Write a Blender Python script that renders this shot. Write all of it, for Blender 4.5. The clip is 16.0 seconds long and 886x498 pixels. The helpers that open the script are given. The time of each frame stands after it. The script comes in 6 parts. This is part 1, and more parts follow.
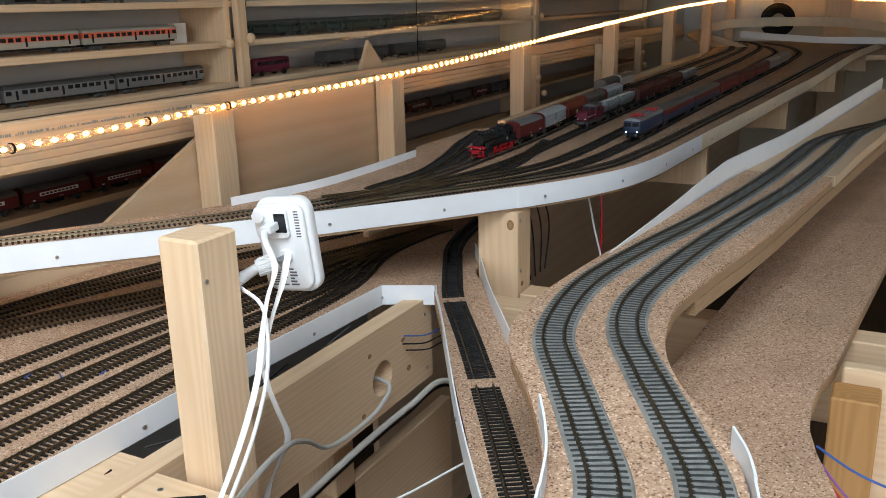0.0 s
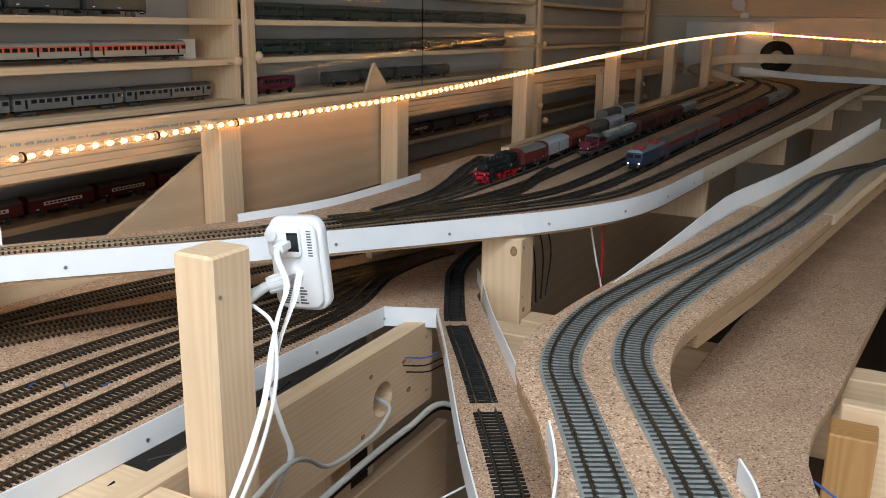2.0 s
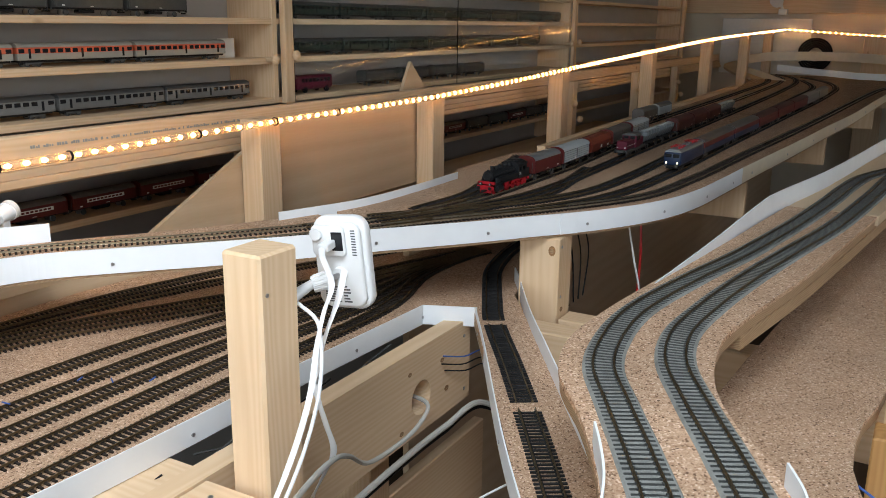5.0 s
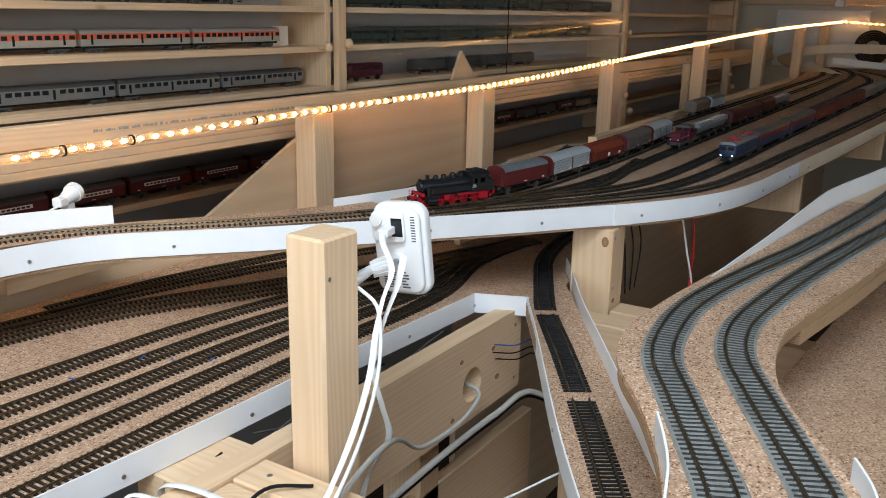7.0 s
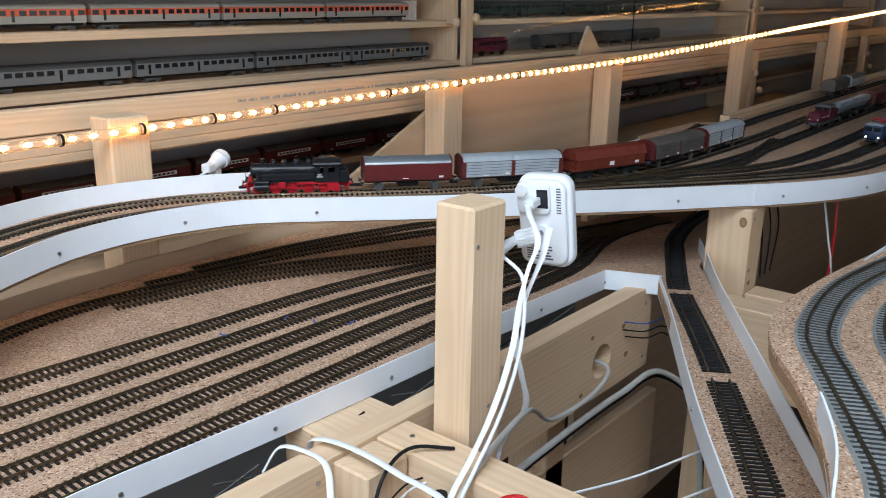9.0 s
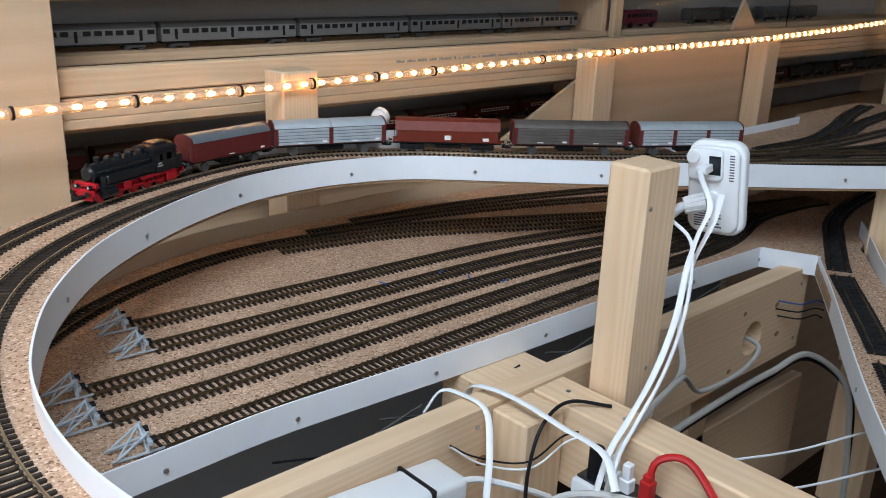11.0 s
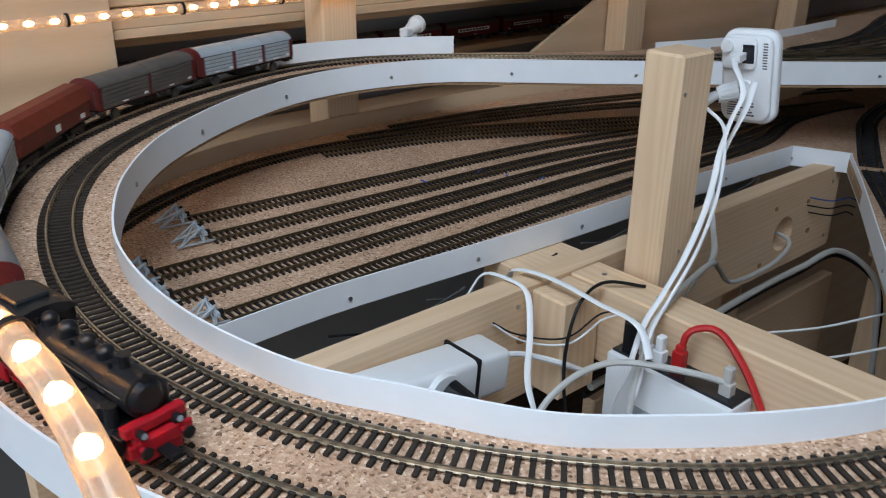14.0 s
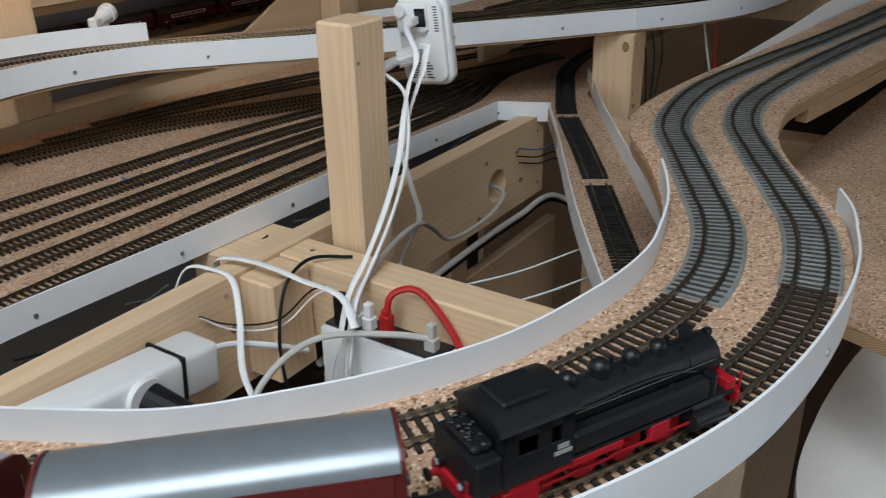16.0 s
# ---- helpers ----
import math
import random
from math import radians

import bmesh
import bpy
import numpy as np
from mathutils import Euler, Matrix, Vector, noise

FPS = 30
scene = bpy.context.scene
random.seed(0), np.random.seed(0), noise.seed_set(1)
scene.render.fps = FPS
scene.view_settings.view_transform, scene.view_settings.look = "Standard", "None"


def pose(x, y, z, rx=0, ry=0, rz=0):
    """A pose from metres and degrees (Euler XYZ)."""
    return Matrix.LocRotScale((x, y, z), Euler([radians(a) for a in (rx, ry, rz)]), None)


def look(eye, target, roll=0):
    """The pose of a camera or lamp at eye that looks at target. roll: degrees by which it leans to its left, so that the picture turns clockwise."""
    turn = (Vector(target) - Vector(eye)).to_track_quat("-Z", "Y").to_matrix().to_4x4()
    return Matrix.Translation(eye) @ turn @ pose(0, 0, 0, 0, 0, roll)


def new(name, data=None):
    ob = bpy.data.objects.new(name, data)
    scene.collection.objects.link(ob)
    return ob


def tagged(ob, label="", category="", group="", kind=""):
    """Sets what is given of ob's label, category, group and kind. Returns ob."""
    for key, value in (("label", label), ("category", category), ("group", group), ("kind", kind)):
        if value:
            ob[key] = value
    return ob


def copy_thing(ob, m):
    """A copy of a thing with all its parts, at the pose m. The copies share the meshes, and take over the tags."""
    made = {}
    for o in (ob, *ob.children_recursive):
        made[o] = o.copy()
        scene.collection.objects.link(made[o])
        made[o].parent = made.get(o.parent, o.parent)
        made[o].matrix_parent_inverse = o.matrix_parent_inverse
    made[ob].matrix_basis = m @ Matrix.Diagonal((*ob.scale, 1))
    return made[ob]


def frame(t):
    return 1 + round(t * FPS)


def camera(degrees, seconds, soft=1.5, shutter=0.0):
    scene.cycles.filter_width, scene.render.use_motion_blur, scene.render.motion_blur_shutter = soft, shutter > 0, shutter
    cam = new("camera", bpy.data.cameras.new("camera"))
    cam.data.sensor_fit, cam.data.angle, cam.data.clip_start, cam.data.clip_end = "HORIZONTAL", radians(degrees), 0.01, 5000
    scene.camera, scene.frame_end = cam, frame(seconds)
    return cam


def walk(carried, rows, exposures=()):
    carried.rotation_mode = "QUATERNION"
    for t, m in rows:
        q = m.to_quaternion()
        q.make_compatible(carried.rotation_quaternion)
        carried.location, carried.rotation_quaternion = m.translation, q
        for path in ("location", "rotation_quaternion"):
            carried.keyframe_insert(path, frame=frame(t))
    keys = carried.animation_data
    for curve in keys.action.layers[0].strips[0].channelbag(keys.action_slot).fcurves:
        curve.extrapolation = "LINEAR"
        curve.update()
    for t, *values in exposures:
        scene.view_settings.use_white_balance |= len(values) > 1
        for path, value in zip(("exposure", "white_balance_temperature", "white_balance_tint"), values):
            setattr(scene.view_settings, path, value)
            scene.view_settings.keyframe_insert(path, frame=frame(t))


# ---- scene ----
cam = camera(54.52, 16.0, soft=0.75, shutter=0.3)
# seconds, place of the eye, turn in degrees
PATH = [
    (0, -0.4820, -0.4735, 1.3808, 73.90, 1.31, -62.57),
    (0.5, -0.4867, -0.4706, 1.3832, 74.32, 0.88, -62.64),
    (1, -0.4885, -0.4687, 1.3851, 74.57, 0.21, -62.83),
    (1.5, -0.4951, -0.4647, 1.3867, 75.00, -0.36, -63.26),
    (2, -0.4979, -0.4639, 1.3854, 75.39, -0.80, -62.51),
    (2.5, -0.5066, -0.4631, 1.3878, 75.35, -0.62, -61.25),
    (3, -0.5053, -0.4584, 1.3888, 75.17, -0.45, -60.76),
    (5.5, -0.5092, -0.4542, 1.3891, 75.22, -0.85, -60.20),
    (6, -0.5130, -0.4511, 1.3892, 75.01, -0.91, -59.31),
    (6.5, -0.5159, -0.4491, 1.3884, 74.70, -0.84, -58.51),
    (7, -0.5204, -0.4448, 1.3873, 74.51, -1.01, -57.52),
    (7.5, -0.5228, -0.4409, 1.3856, 74.21, -1.11, -55.91),
    (8, -0.5332, -0.4337, 1.3838, 73.69, -0.92, -54.04),
    (8.5, -0.5403, -0.4273, 1.3830, 73.20, -0.81, -52.04),
    (9, -0.5497, -0.4198, 1.3815, 72.95, -0.92, -50.31),
    (9.5, -0.5586, -0.4130, 1.3806, 72.65, -1.17, -48.22),
    (10, -0.5737, -0.4044, 1.3761, 72.12, -1.45, -45.89),
    (12.5, -0.6260, -0.4001, 1.3571, 69.69, -1.96, -38.84),
    (13, -0.6340, -0.4064, 1.3518, 68.97, -1.74, -38.51),
    (13.5, -0.6378, -0.4195, 1.3483, 67.81, -1.21, -38.61),
    (14, -0.6416, -0.4328, 1.3446, 66.51, -0.58, -40.30),
    (14.5, -0.6364, -0.4461, 1.3415, 65.06, -0.17, -43.33),
    (15, -0.6198, -0.4661, 1.3366, 64.34, 0.54, -47.02),
    (15.5, -0.6020, -0.4833, 1.3351, 64.30, 0.92, -51.54),
    (16, -0.5823, -0.4897, 1.3421, 64.93, 1.11, -56.25),
]
walk(cam, [(t, pose(x, y, z, rx, ry, rz)) for t, x, y, z, rx, ry, rz in PATH],
     exposures=[(0.0, -0.18, 6500, 10), (6.0, -0.14, 6550, 10), (7.5, -0.18, 6250, 10), (9.0, -0.29, 5950, 10), (10.0, -0.45, 5950, 10), (12.5, -0.87, 6050, 10), (14.5, -0.99, 5950, 10), (15.2, -0.99, 6050, 10), (16.0, -0.97, 6600, 10)])
# ---- end of path ----

# ------------------------------------------------------------------ world and light
world = bpy.data.worlds.new("world")
scene.world = world
world.use_nodes = True
_sky = world.node_tree.nodes.new("ShaderNodeTexSky")
_sky.sky_type, _sky.sun_disc = "NISHITA", False
_sky.sun_elevation, _sky.sun_rotation = radians(35), radians(200)
_bg = world.node_tree.nodes["Background"]
_bg.inputs[1].default_value = 0.12
world.node_tree.links.new(_sky.outputs[0], _bg.inputs[0])

sun = new("sun", bpy.data.lights.new("sun", "SUN"))
sun.data.energy, sun.data.angle, sun.data.color = 1.0, radians(12), (1.0, 0.95, 0.88)
sun.matrix_world = look((0, 0, 5), (2.0, 4.0, 1.0))

ROOM = (-2.6, 5.25, -2.4, 1.25, 0.0, 2.45)   # x0, x1, y0, y1, floor, ceiling


def area_lamp(x, y, z, towards, wide, high, watts, spread=180):
    lamp = new("window_and_fill_light", bpy.data.lights.new("window_and_fill_light", "AREA"))
    lamp.data.shape, lamp.data.size, lamp.data.size_y = "RECTANGLE", wide, high
    lamp.data.energy, lamp.data.color, lamp.data.spread = watts, (0.84, 0.93, 1.0), radians(spread)
    lamp.matrix_world = look((x, y, z), towards)


area_lamp(-2.57, -0.35, 1.6, (0.0, -0.35, 1.3), 1.9, 1.2, 45)
# Added fill that brightens the shelf fronts; no window is known on this side.
area_lamp(0.9, -2.37, 1.6, (0.9, 0.0, 1.65), 2.4, 1.2, 9)
# Added overhead fill for the near loop; no skylight is known here.
area_lamp(-1.05, -0.55, 2.48, (-0.72, -0.22, 1.0), 1.0, 1.1, 28, 118)


# ------------------------------------------------------------------ materials
def mat(name, base, rough=0.6, metal=0.0, vary=0.06, scale=60.0, bump=0.0, bump_scale=300.0, stretch=(1, 1, 1), glow=None, spec=0.5, trans=0.0, coat=0.0, per_object=0.0, alpha=1.0):
    m = bpy.data.materials.new(name)
    m.use_nodes = True
    nt = m.node_tree
    b = nt.nodes["Principled BSDF"]
    b.inputs["Roughness"].default_value = rough
    b.inputs["Metallic"].default_value = metal
    b.inputs["Specular IOR Level"].default_value = spec
    b.inputs["Transmission Weight"].default_value = trans
    b.inputs["Coat Weight"].default_value = coat
    b.inputs["Alpha"].default_value = alpha
    tc = nt.nodes.new("ShaderNodeTexCoord")
    mp = nt.nodes.new("ShaderNodeMapping")
    mp.inputs["Scale"].default_value = stretch
    nt.links.new(tc.outputs["Object"], mp.inputs[0])
    n1 = nt.nodes.new("ShaderNodeTexNoise")
    n1.inputs["Scale"].default_value, n1.inputs["Detail"].default_value = scale, 4
    nt.links.new(mp.outputs[0], n1.inputs[0])
    n2 = nt.nodes.new("ShaderNodeTexNoise")
    n2.inputs["Scale"].default_value, n2.inputs["Detail"].default_value = scale / 9, 2
    nt.links.new(mp.outputs[0], n2.inputs[0])
    ad = nt.nodes.new("ShaderNodeMath")
    ad.operation = "ADD"
    nt.links.new(n1.outputs[0], ad.inputs[0])
    nt.links.new(n2.outputs[0], ad.inputs[1])
    ramp = nt.nodes.new("ShaderNodeMapRange")
    ramp.inputs[1].default_value, ramp.inputs[2].default_value = 0.65, 1.35
    ramp.inputs[3].default_value, ramp.inputs[4].default_value = 1 - vary * 2, 1 + vary * 2
    nt.links.new(ad.outputs[0], ramp.inputs[0])
    last = ramp.outputs[0]
    if per_object:
        oi = nt.nodes.new("ShaderNodeObjectInfo")
        rr = nt.nodes.new("ShaderNodeMapRange")
        rr.inputs[3].default_value, rr.inputs[4].default_value = 1 - per_object, 1 + per_object
        nt.links.new(oi.outputs["Random"], rr.inputs[0])
        mu = nt.nodes.new("ShaderNodeMath")
        mu.operation = "MULTIPLY"
        nt.links.new(last, mu.inputs[0])
        nt.links.new(rr.outputs[0], mu.inputs[1])
        last = mu.outputs[0]
    mul = nt.nodes.new("ShaderNodeVectorMath")
    mul.operation = "SCALE"
    mul.inputs[0].default_value = base
    nt.links.new(last, mul.inputs["Scale"])
    nt.links.new(mul.outputs[0], b.inputs["Base Color"])
    if bump:
        n3 = nt.nodes.new("ShaderNodeTexNoise")
        n3.inputs["Scale"].default_value = bump_scale
        nt.links.new(mp.outputs[0], n3.inputs[0])
        bp = nt.nodes.new("ShaderNodeBump")
        bp.inputs["Strength"].default_value, bp.inputs["Distance"].default_value = bump, 0.002
        nt.links.new(n3.outputs[0], bp.inputs["Height"])
        nt.links.new(bp.outputs[0], b.inputs["Normal"])
    if glow:
        b.inputs["Emission Color"].default_value = (*glow[0], 1)
        b.inputs["Emission Strength"].default_value = glow[1]
    return m


def wood(name, light, dark, axis, ring=55.0, knots=True, rough=0.62):
    """Sawn softwood with its grain along one axis, growth rings, fibres and knots."""
    m = bpy.data.materials.new(name)
    m.use_nodes = True
    nt = m.node_tree
    b = nt.nodes["Principled BSDF"]
    b.inputs["Roughness"].default_value = rough
    b.inputs["Specular IOR Level"].default_value = 0.3
    tc = nt.nodes.new("ShaderNodeTexCoord")
    oi = nt.nodes.new("ShaderNodeObjectInfo")
    off = nt.nodes.new("ShaderNodeVectorMath")
    off.operation = "MULTIPLY_ADD"
    off.inputs[1].default_value = (1, 1, 1)
    sc = nt.nodes.new("ShaderNodeVectorMath")
    sc.operation = "SCALE"
    sc.inputs[0].default_value = (3.7, 2.9, 4.3)
    nt.links.new(oi.outputs["Random"], sc.inputs["Scale"])
    nt.links.new(tc.outputs["Object"], off.inputs[0])
    nt.links.new(sc.outputs[0], off.inputs[2])
    mp = nt.nodes.new("ShaderNodeMapping")
    s = [1.0, 1.0, 1.0]
    s["xyz".index(axis)] = 0.09
    mp.inputs["Scale"].default_value = s
    nt.links.new(off.outputs[0], mp.inputs[0])
    warp = nt.nodes.new("ShaderNodeTexNoise")
    warp.inputs["Scale"].default_value, warp.inputs["Detail"].default_value = 14, 2
    nt.links.new(mp.outputs[0], warp.inputs[0])
    wm = nt.nodes.new("ShaderNodeVectorMath")
    wm.operation = "MULTIPLY_ADD"
    wm.inputs[1].default_value = (0.06, 0.06, 0.06)
    nt.links.new(warp.outputs["Color"], wm.inputs[0])
    nt.links.new(mp.outputs[0], wm.inputs[2])
    wv = nt.nodes.new("ShaderNodeTexWave")
    wv.wave_type, wv.rings_direction = "RINGS", axis.upper()
    wv.inputs["Scale"].default_value, wv.inputs["Distortion"].default_value = ring, 3.0
    wv.inputs["Detail"].default_value = 2
    nt.links.new(wm.outputs[0], wv.inputs[0])
    fib = nt.nodes.new("ShaderNodeTexNoise")
    fib.inputs["Scale"].default_value, fib.inputs["Detail"].default_value = 260, 3
    nt.links.new(mp.outputs[0], fib.inputs[0])
    mix = nt.nodes.new("ShaderNodeMath")
    mix.operation = "MULTIPLY_ADD"
    mix.inputs[1].default_value = 0.42
    nt.links.new(wv.outputs["Fac"], mix.inputs[0])
    hf = nt.nodes.new("ShaderNodeMath")
    hf.operation = "MULTIPLY"
    hf.inputs[1].default_value = 0.5
    nt.links.new(fib.outputs[0], hf.inputs[0])
    nt.links.new(hf.outputs[0], mix.inputs[2])
    cr = nt.nodes.new("ShaderNodeValToRGB")
    cr.color_ramp.elements[0].position, cr.color_ramp.elements[1].position = 0.15, 0.85
    cr.color_ramp.elements[0].color, cr.color_ramp.elements[1].color = (*light, 1), (*dark, 1)
    nt.links.new(mix.outputs[0], cr.inputs[0])
    last = cr.outputs[0]
    if knots:
        vo = nt.nodes.new("ShaderNodeTexVoronoi")
        vo.inputs["Scale"].default_value = 6.0
        ms = nt.nodes.new("ShaderNodeMapping")
        k = [1.0, 1.0, 1.0]
        k["xyz".index(axis)] = 0.55
        ms.inputs["Scale"].default_value = k
        nt.links.new(off.outputs[0], ms.inputs[0])
        nt.links.new(ms.outputs[0], vo.inputs[0])
        kr = nt.nodes.new("ShaderNodeMapRange")
        kr.inputs[1].default_value, kr.inputs[2].default_value = 0.02, 0.055
        kr.inputs[3].default_value, kr.inputs[4].default_value = 0.75, 0.0
        nt.links.new(vo.outputs["Distance"], kr.inputs[0])
        mx = nt.nodes.new("ShaderNodeMixRGB")
        mx.inputs[2].default_value = (dark[0] * 0.55, dark[1] * 0.45, dark[2] * 0.4, 1)
        nt.links.new(kr.outputs[0], mx.inputs[0])
        nt.links.new(last, mx.inputs[1])
        last = mx.outputs[0]
    nt.links.new(last, b.inputs["Base Color"])
    bp = nt.nodes.new("ShaderNodeBump")
    bp.inputs["Strength"].default_value, bp.inputs["Distance"].default_value = 0.15, 0.001
    nt.links.new(mix.outputs[0], bp.inputs["Height"])
    nt.links.new(bp.outputs[0], b.inputs["Normal"])
    return m


def cork(name):
    """Pressed cork sheet: light and dark granules a few millimetres across."""
    m = bpy.data.materials.new(name)
    m.use_nodes = True
    nt = m.node_tree
    b = nt.nodes["Principled BSDF"]
    b.inputs["Roughness"].default_value = 0.85
    b.inputs["Specular IOR Level"].default_value = 0.2
    tc = nt.nodes.new("ShaderNodeTexCoord")
    vo = nt.nodes.new("ShaderNodeTexVoronoi")
    vo.inputs["Scale"].default_value = 640
    nt.links.new(tc.outputs["Object"], vo.inputs[0])
    bw = nt.nodes.new("ShaderNodeSeparateColor")
    nt.links.new(vo.outputs["Color"], bw.inputs[0])
    cr = nt.nodes.new("ShaderNodeValToRGB")
    e = cr.color_ramp.elements
    e[0].position, e[0].color = 0.0, (0.13, 0.072, 0.042, 1)
    e[1].position, e[1].color = 1.0, (0.76, 0.58, 0.44, 1)
    for pos, col in ((0.14, (0.40, 0.245, 0.155, 1)), (0.55, (0.51, 0.335, 0.222, 1)), (0.86, (0.57, 0.385, 0.262, 1))):
        n = e.new(pos)
        n.color = col
    nt.links.new(bw.outputs[0], cr.inputs[0])
    big = nt.nodes.new("ShaderNodeTexNoise")
    big.inputs["Scale"].default_value, big.inputs["Detail"].default_value = 9, 5
    nt.links.new(tc.outputs["Object"], big.inputs[0])
    rg = nt.nodes.new("ShaderNodeMapRange")
    rg.inputs[1].default_value, rg.inputs[2].default_value = 0.3, 0.7
    rg.inputs[3].default_value, rg.inputs[4].default_value = 0.88, 1.1
    nt.links.new(big.outputs[0], rg.inputs[0])
    mul = nt.nodes.new("ShaderNodeVectorMath")
    mul.operation = "SCALE"
    nt.links.new(cr.outputs[0], mul.inputs[0])
    nt.links.new(rg.outputs[0], mul.inputs["Scale"])
    nt.links.new(mul.outputs[0], b.inputs["Base Color"])
    bp = nt.nodes.new("ShaderNodeBump")
    bp.inputs["Strength"].default_value, bp.inputs["Distance"].default_value = 0.5, 0.001
    nt.links.new(vo.outputs["Distance"], bp.inputs["Height"])
    nt.links.new(bp.outputs[0], b.inputs["Normal"])
    return m


PINE = {a: wood("pine_" + a, (0.755, 0.56, 0.37), (0.675, 0.47, 0.285), a, ring=48) for a in "xyz"}
PLY = wood("birch_plywood", (0.60, 0.455, 0.31), (0.535, 0.385, 0.245), "x", ring=9, knots=False)
PLYDARK = wood("plywood_edge", (0.42, 0.28, 0.16), (0.24, 0.14, 0.075), "x", ring=120, knots=False)
CORK = cork("cork_sheet")
WHITE = mat("white_plastic_strip", (0.79, 0.815, 0.845), 0.38, vary=0.02, scale=30)
CREAMSTRIP = mat("cream_strip", (0.74, 0.64, 0.49), 0.5, vary=0.04, scale=30)
PLASTIC = mat("white_device_plastic", (0.78, 0.79, 0.80), 0.32, vary=0.01)
CABLEW = mat("white_cable", (0.82, 0.83, 0.84), 0.45, vary=0.02)
CABLEG = mat("grey_cable", (0.50, 0.49, 0.46), 0.5, vary=0.03)
BLACK = mat("black_rubber", (0.008, 0.008, 0.009), 0.5, spec=0.25)
REDCABLE = mat("red_cable", (0.45, 0.012, 0.012), 0.4)
BLUECABLE = mat("blue_wire", (0.04, 0.10, 0.35), 0.4)
PURPLE = mat("violet_wire", (0.25, 0.10, 0.32), 0.4)
RAIL = mat("nickel_rail", (0.54, 0.48, 0.38), 0.28, 0.95, vary=0.12, scale=40)
RAILDARK = mat("browned_rail", (0.21, 0.155, 0.09), 0.36, 0.9, vary=0.15, scale=40)
SLEEPER = mat("brown_sleeper", (0.026, 0.020, 0.016), 0.75, spec=0.2, vary=0.15, scale=90, per_object=0.25)
SLEEPERGREY = mat("grey_sleeper", (0.030, 0.032, 0.031), 0.6, vary=0.18, scale=90, per_object=0.2)
SLEEPERBLACK = mat("black_sleeper", (0.015, 0.015, 0.016), 0.65, spec=0.25, vary=0.15, scale=90, per_object=0.25)
BEDGREY = mat("grey_track_bed", (0.215, 0.22, 0.205), 0.9, vary=0.15, scale=120, bump=0.6)
WALLPAINT = mat("grey_white_wall", (0.44, 0.42, 0.39), 0.8, vary=0.03, scale=8, bump=0.1)
# Wall paint raised and warmed: missing rope light put into the colour.
WALLWARMLIT = mat("warm_lit_wall", (0.66, 0.58, 0.46), 0.8, vary=0.04, scale=8, bump=0.1)
CEIL = mat("ceiling_paint", (0.30, 0.285, 0.26), 0.9, vary=0.02, scale=5)
FLOOR = wood("dark_floor", (0.07, 0.042, 0.025), (0.04, 0.023, 0.014), "x", ring=20, knots=False)
CABBACK = mat("cabinet_back_grey", (0.44, 0.43, 0.43), 0.7, vary=0.03, scale=12)
LOCOBLACK = mat("loco_black", (0.009, 0.010, 0.012), 0.36, spec=0.35, vary=0.08, scale=120)
LOCORED = mat("loco_red", (0.36, 0.008, 0.016), 0.45, spec=0.3, vary=0.08, scale=120)
WINERED = mat("wine_red", (0.105, 0.016, 0.015), 0.45, spec=0.3, vary=0.08, scale=100)
RUSTRED = mat("rust_red", (0.15, 0.026, 0.014), 0.5, spec=0.3, vary=0.1, scale=100)
SILVERCOACH = mat("silver_coach_paint", (0.185, 0.19, 0.19), 0.4, 0.25, vary=0.05, scale=80)
DARKRED = mat("dark_oxide_red", (0.060, 0.013, 0.011), 0.5, spec=0.3, vary=0.1, scale=90)
MAGENTA = mat("magenta_red", (0.105, 0.008, 0.024), 0.42, spec=0.35, vary=0.06)
SILVER = mat("silver_grey", (0.23, 0.26, 0.285), 0.32, 0.5, vary=0.06, scale=80)
ROOFGREY = mat("roof_grey", (0.085, 0.088, 0.09), 0.38, 0.3, vary=0.08, scale=60)
# Darker copy of PALE: the shade between slats put into the colour.
PALESHADE = mat("shaded_slat_gaps", (0.12, 0.13, 0.135), 0.6, vary=0.06, scale=80)
PALE = mat("pale_grey_slats", (0.38, 0.42, 0.45), 0.45, 0.1, vary=0.06, scale=80)
DARKGREY = mat("dark_grey", (0.060, 0.060, 0.058), 0.5, vary=0.1, scale=80)
BROWNGREY = mat("weathered_brown_grey", (0.10, 0.085, 0.075), 0.55, vary=0.14, scale=60)
BLUELOCO = mat("steel_blue", (0.010, 0.026, 0.070), 0.38, vary=0.05)
ORANGE = mat("orange_red_paint", (0.62, 0.115, 0.05), 0.45, vary=0.04)
CREAM = mat("light_grey_paint", (0.33, 0.32, 0.28), 0.45, vary=0.04)
GREEN = mat("bottle_green", (0.022, 0.040, 0.030), 0.5, vary=0.08)
GLASSDARK = mat("dark_window", (0.015, 0.017, 0.02), 0.12)
METAL = mat("bare_steel", (0.45, 0.45, 0.46), 0.35, 0.95)
TUBE = mat("clear_light_tube", (0.88, 0.78, 0.66), 0.15, trans=0.8, vary=0.02, glow=((1.0, 0.55, 0.22), 0.10))
BULB = mat("warm_bulb", (1.0, 0.8, 0.5), 0.4, glow=((1.0, 0.47, 0.14), 200.0))
HEADLIGHT = mat("lit_headlight", (1.0, 0.9, 0.7), 0.3, glow=((1.0, 0.85, 0.6), 6.0))
GREYPLASTIC = mat("grey_plastic", (0.30, 0.31, 0.30), 0.55)
PAPER = mat("white_paper", (0.75, 0.74, 0.71), 0.8, vary=0.02)
PRINT = mat("grey_print", (0.10, 0.10, 0.11), 0.6)


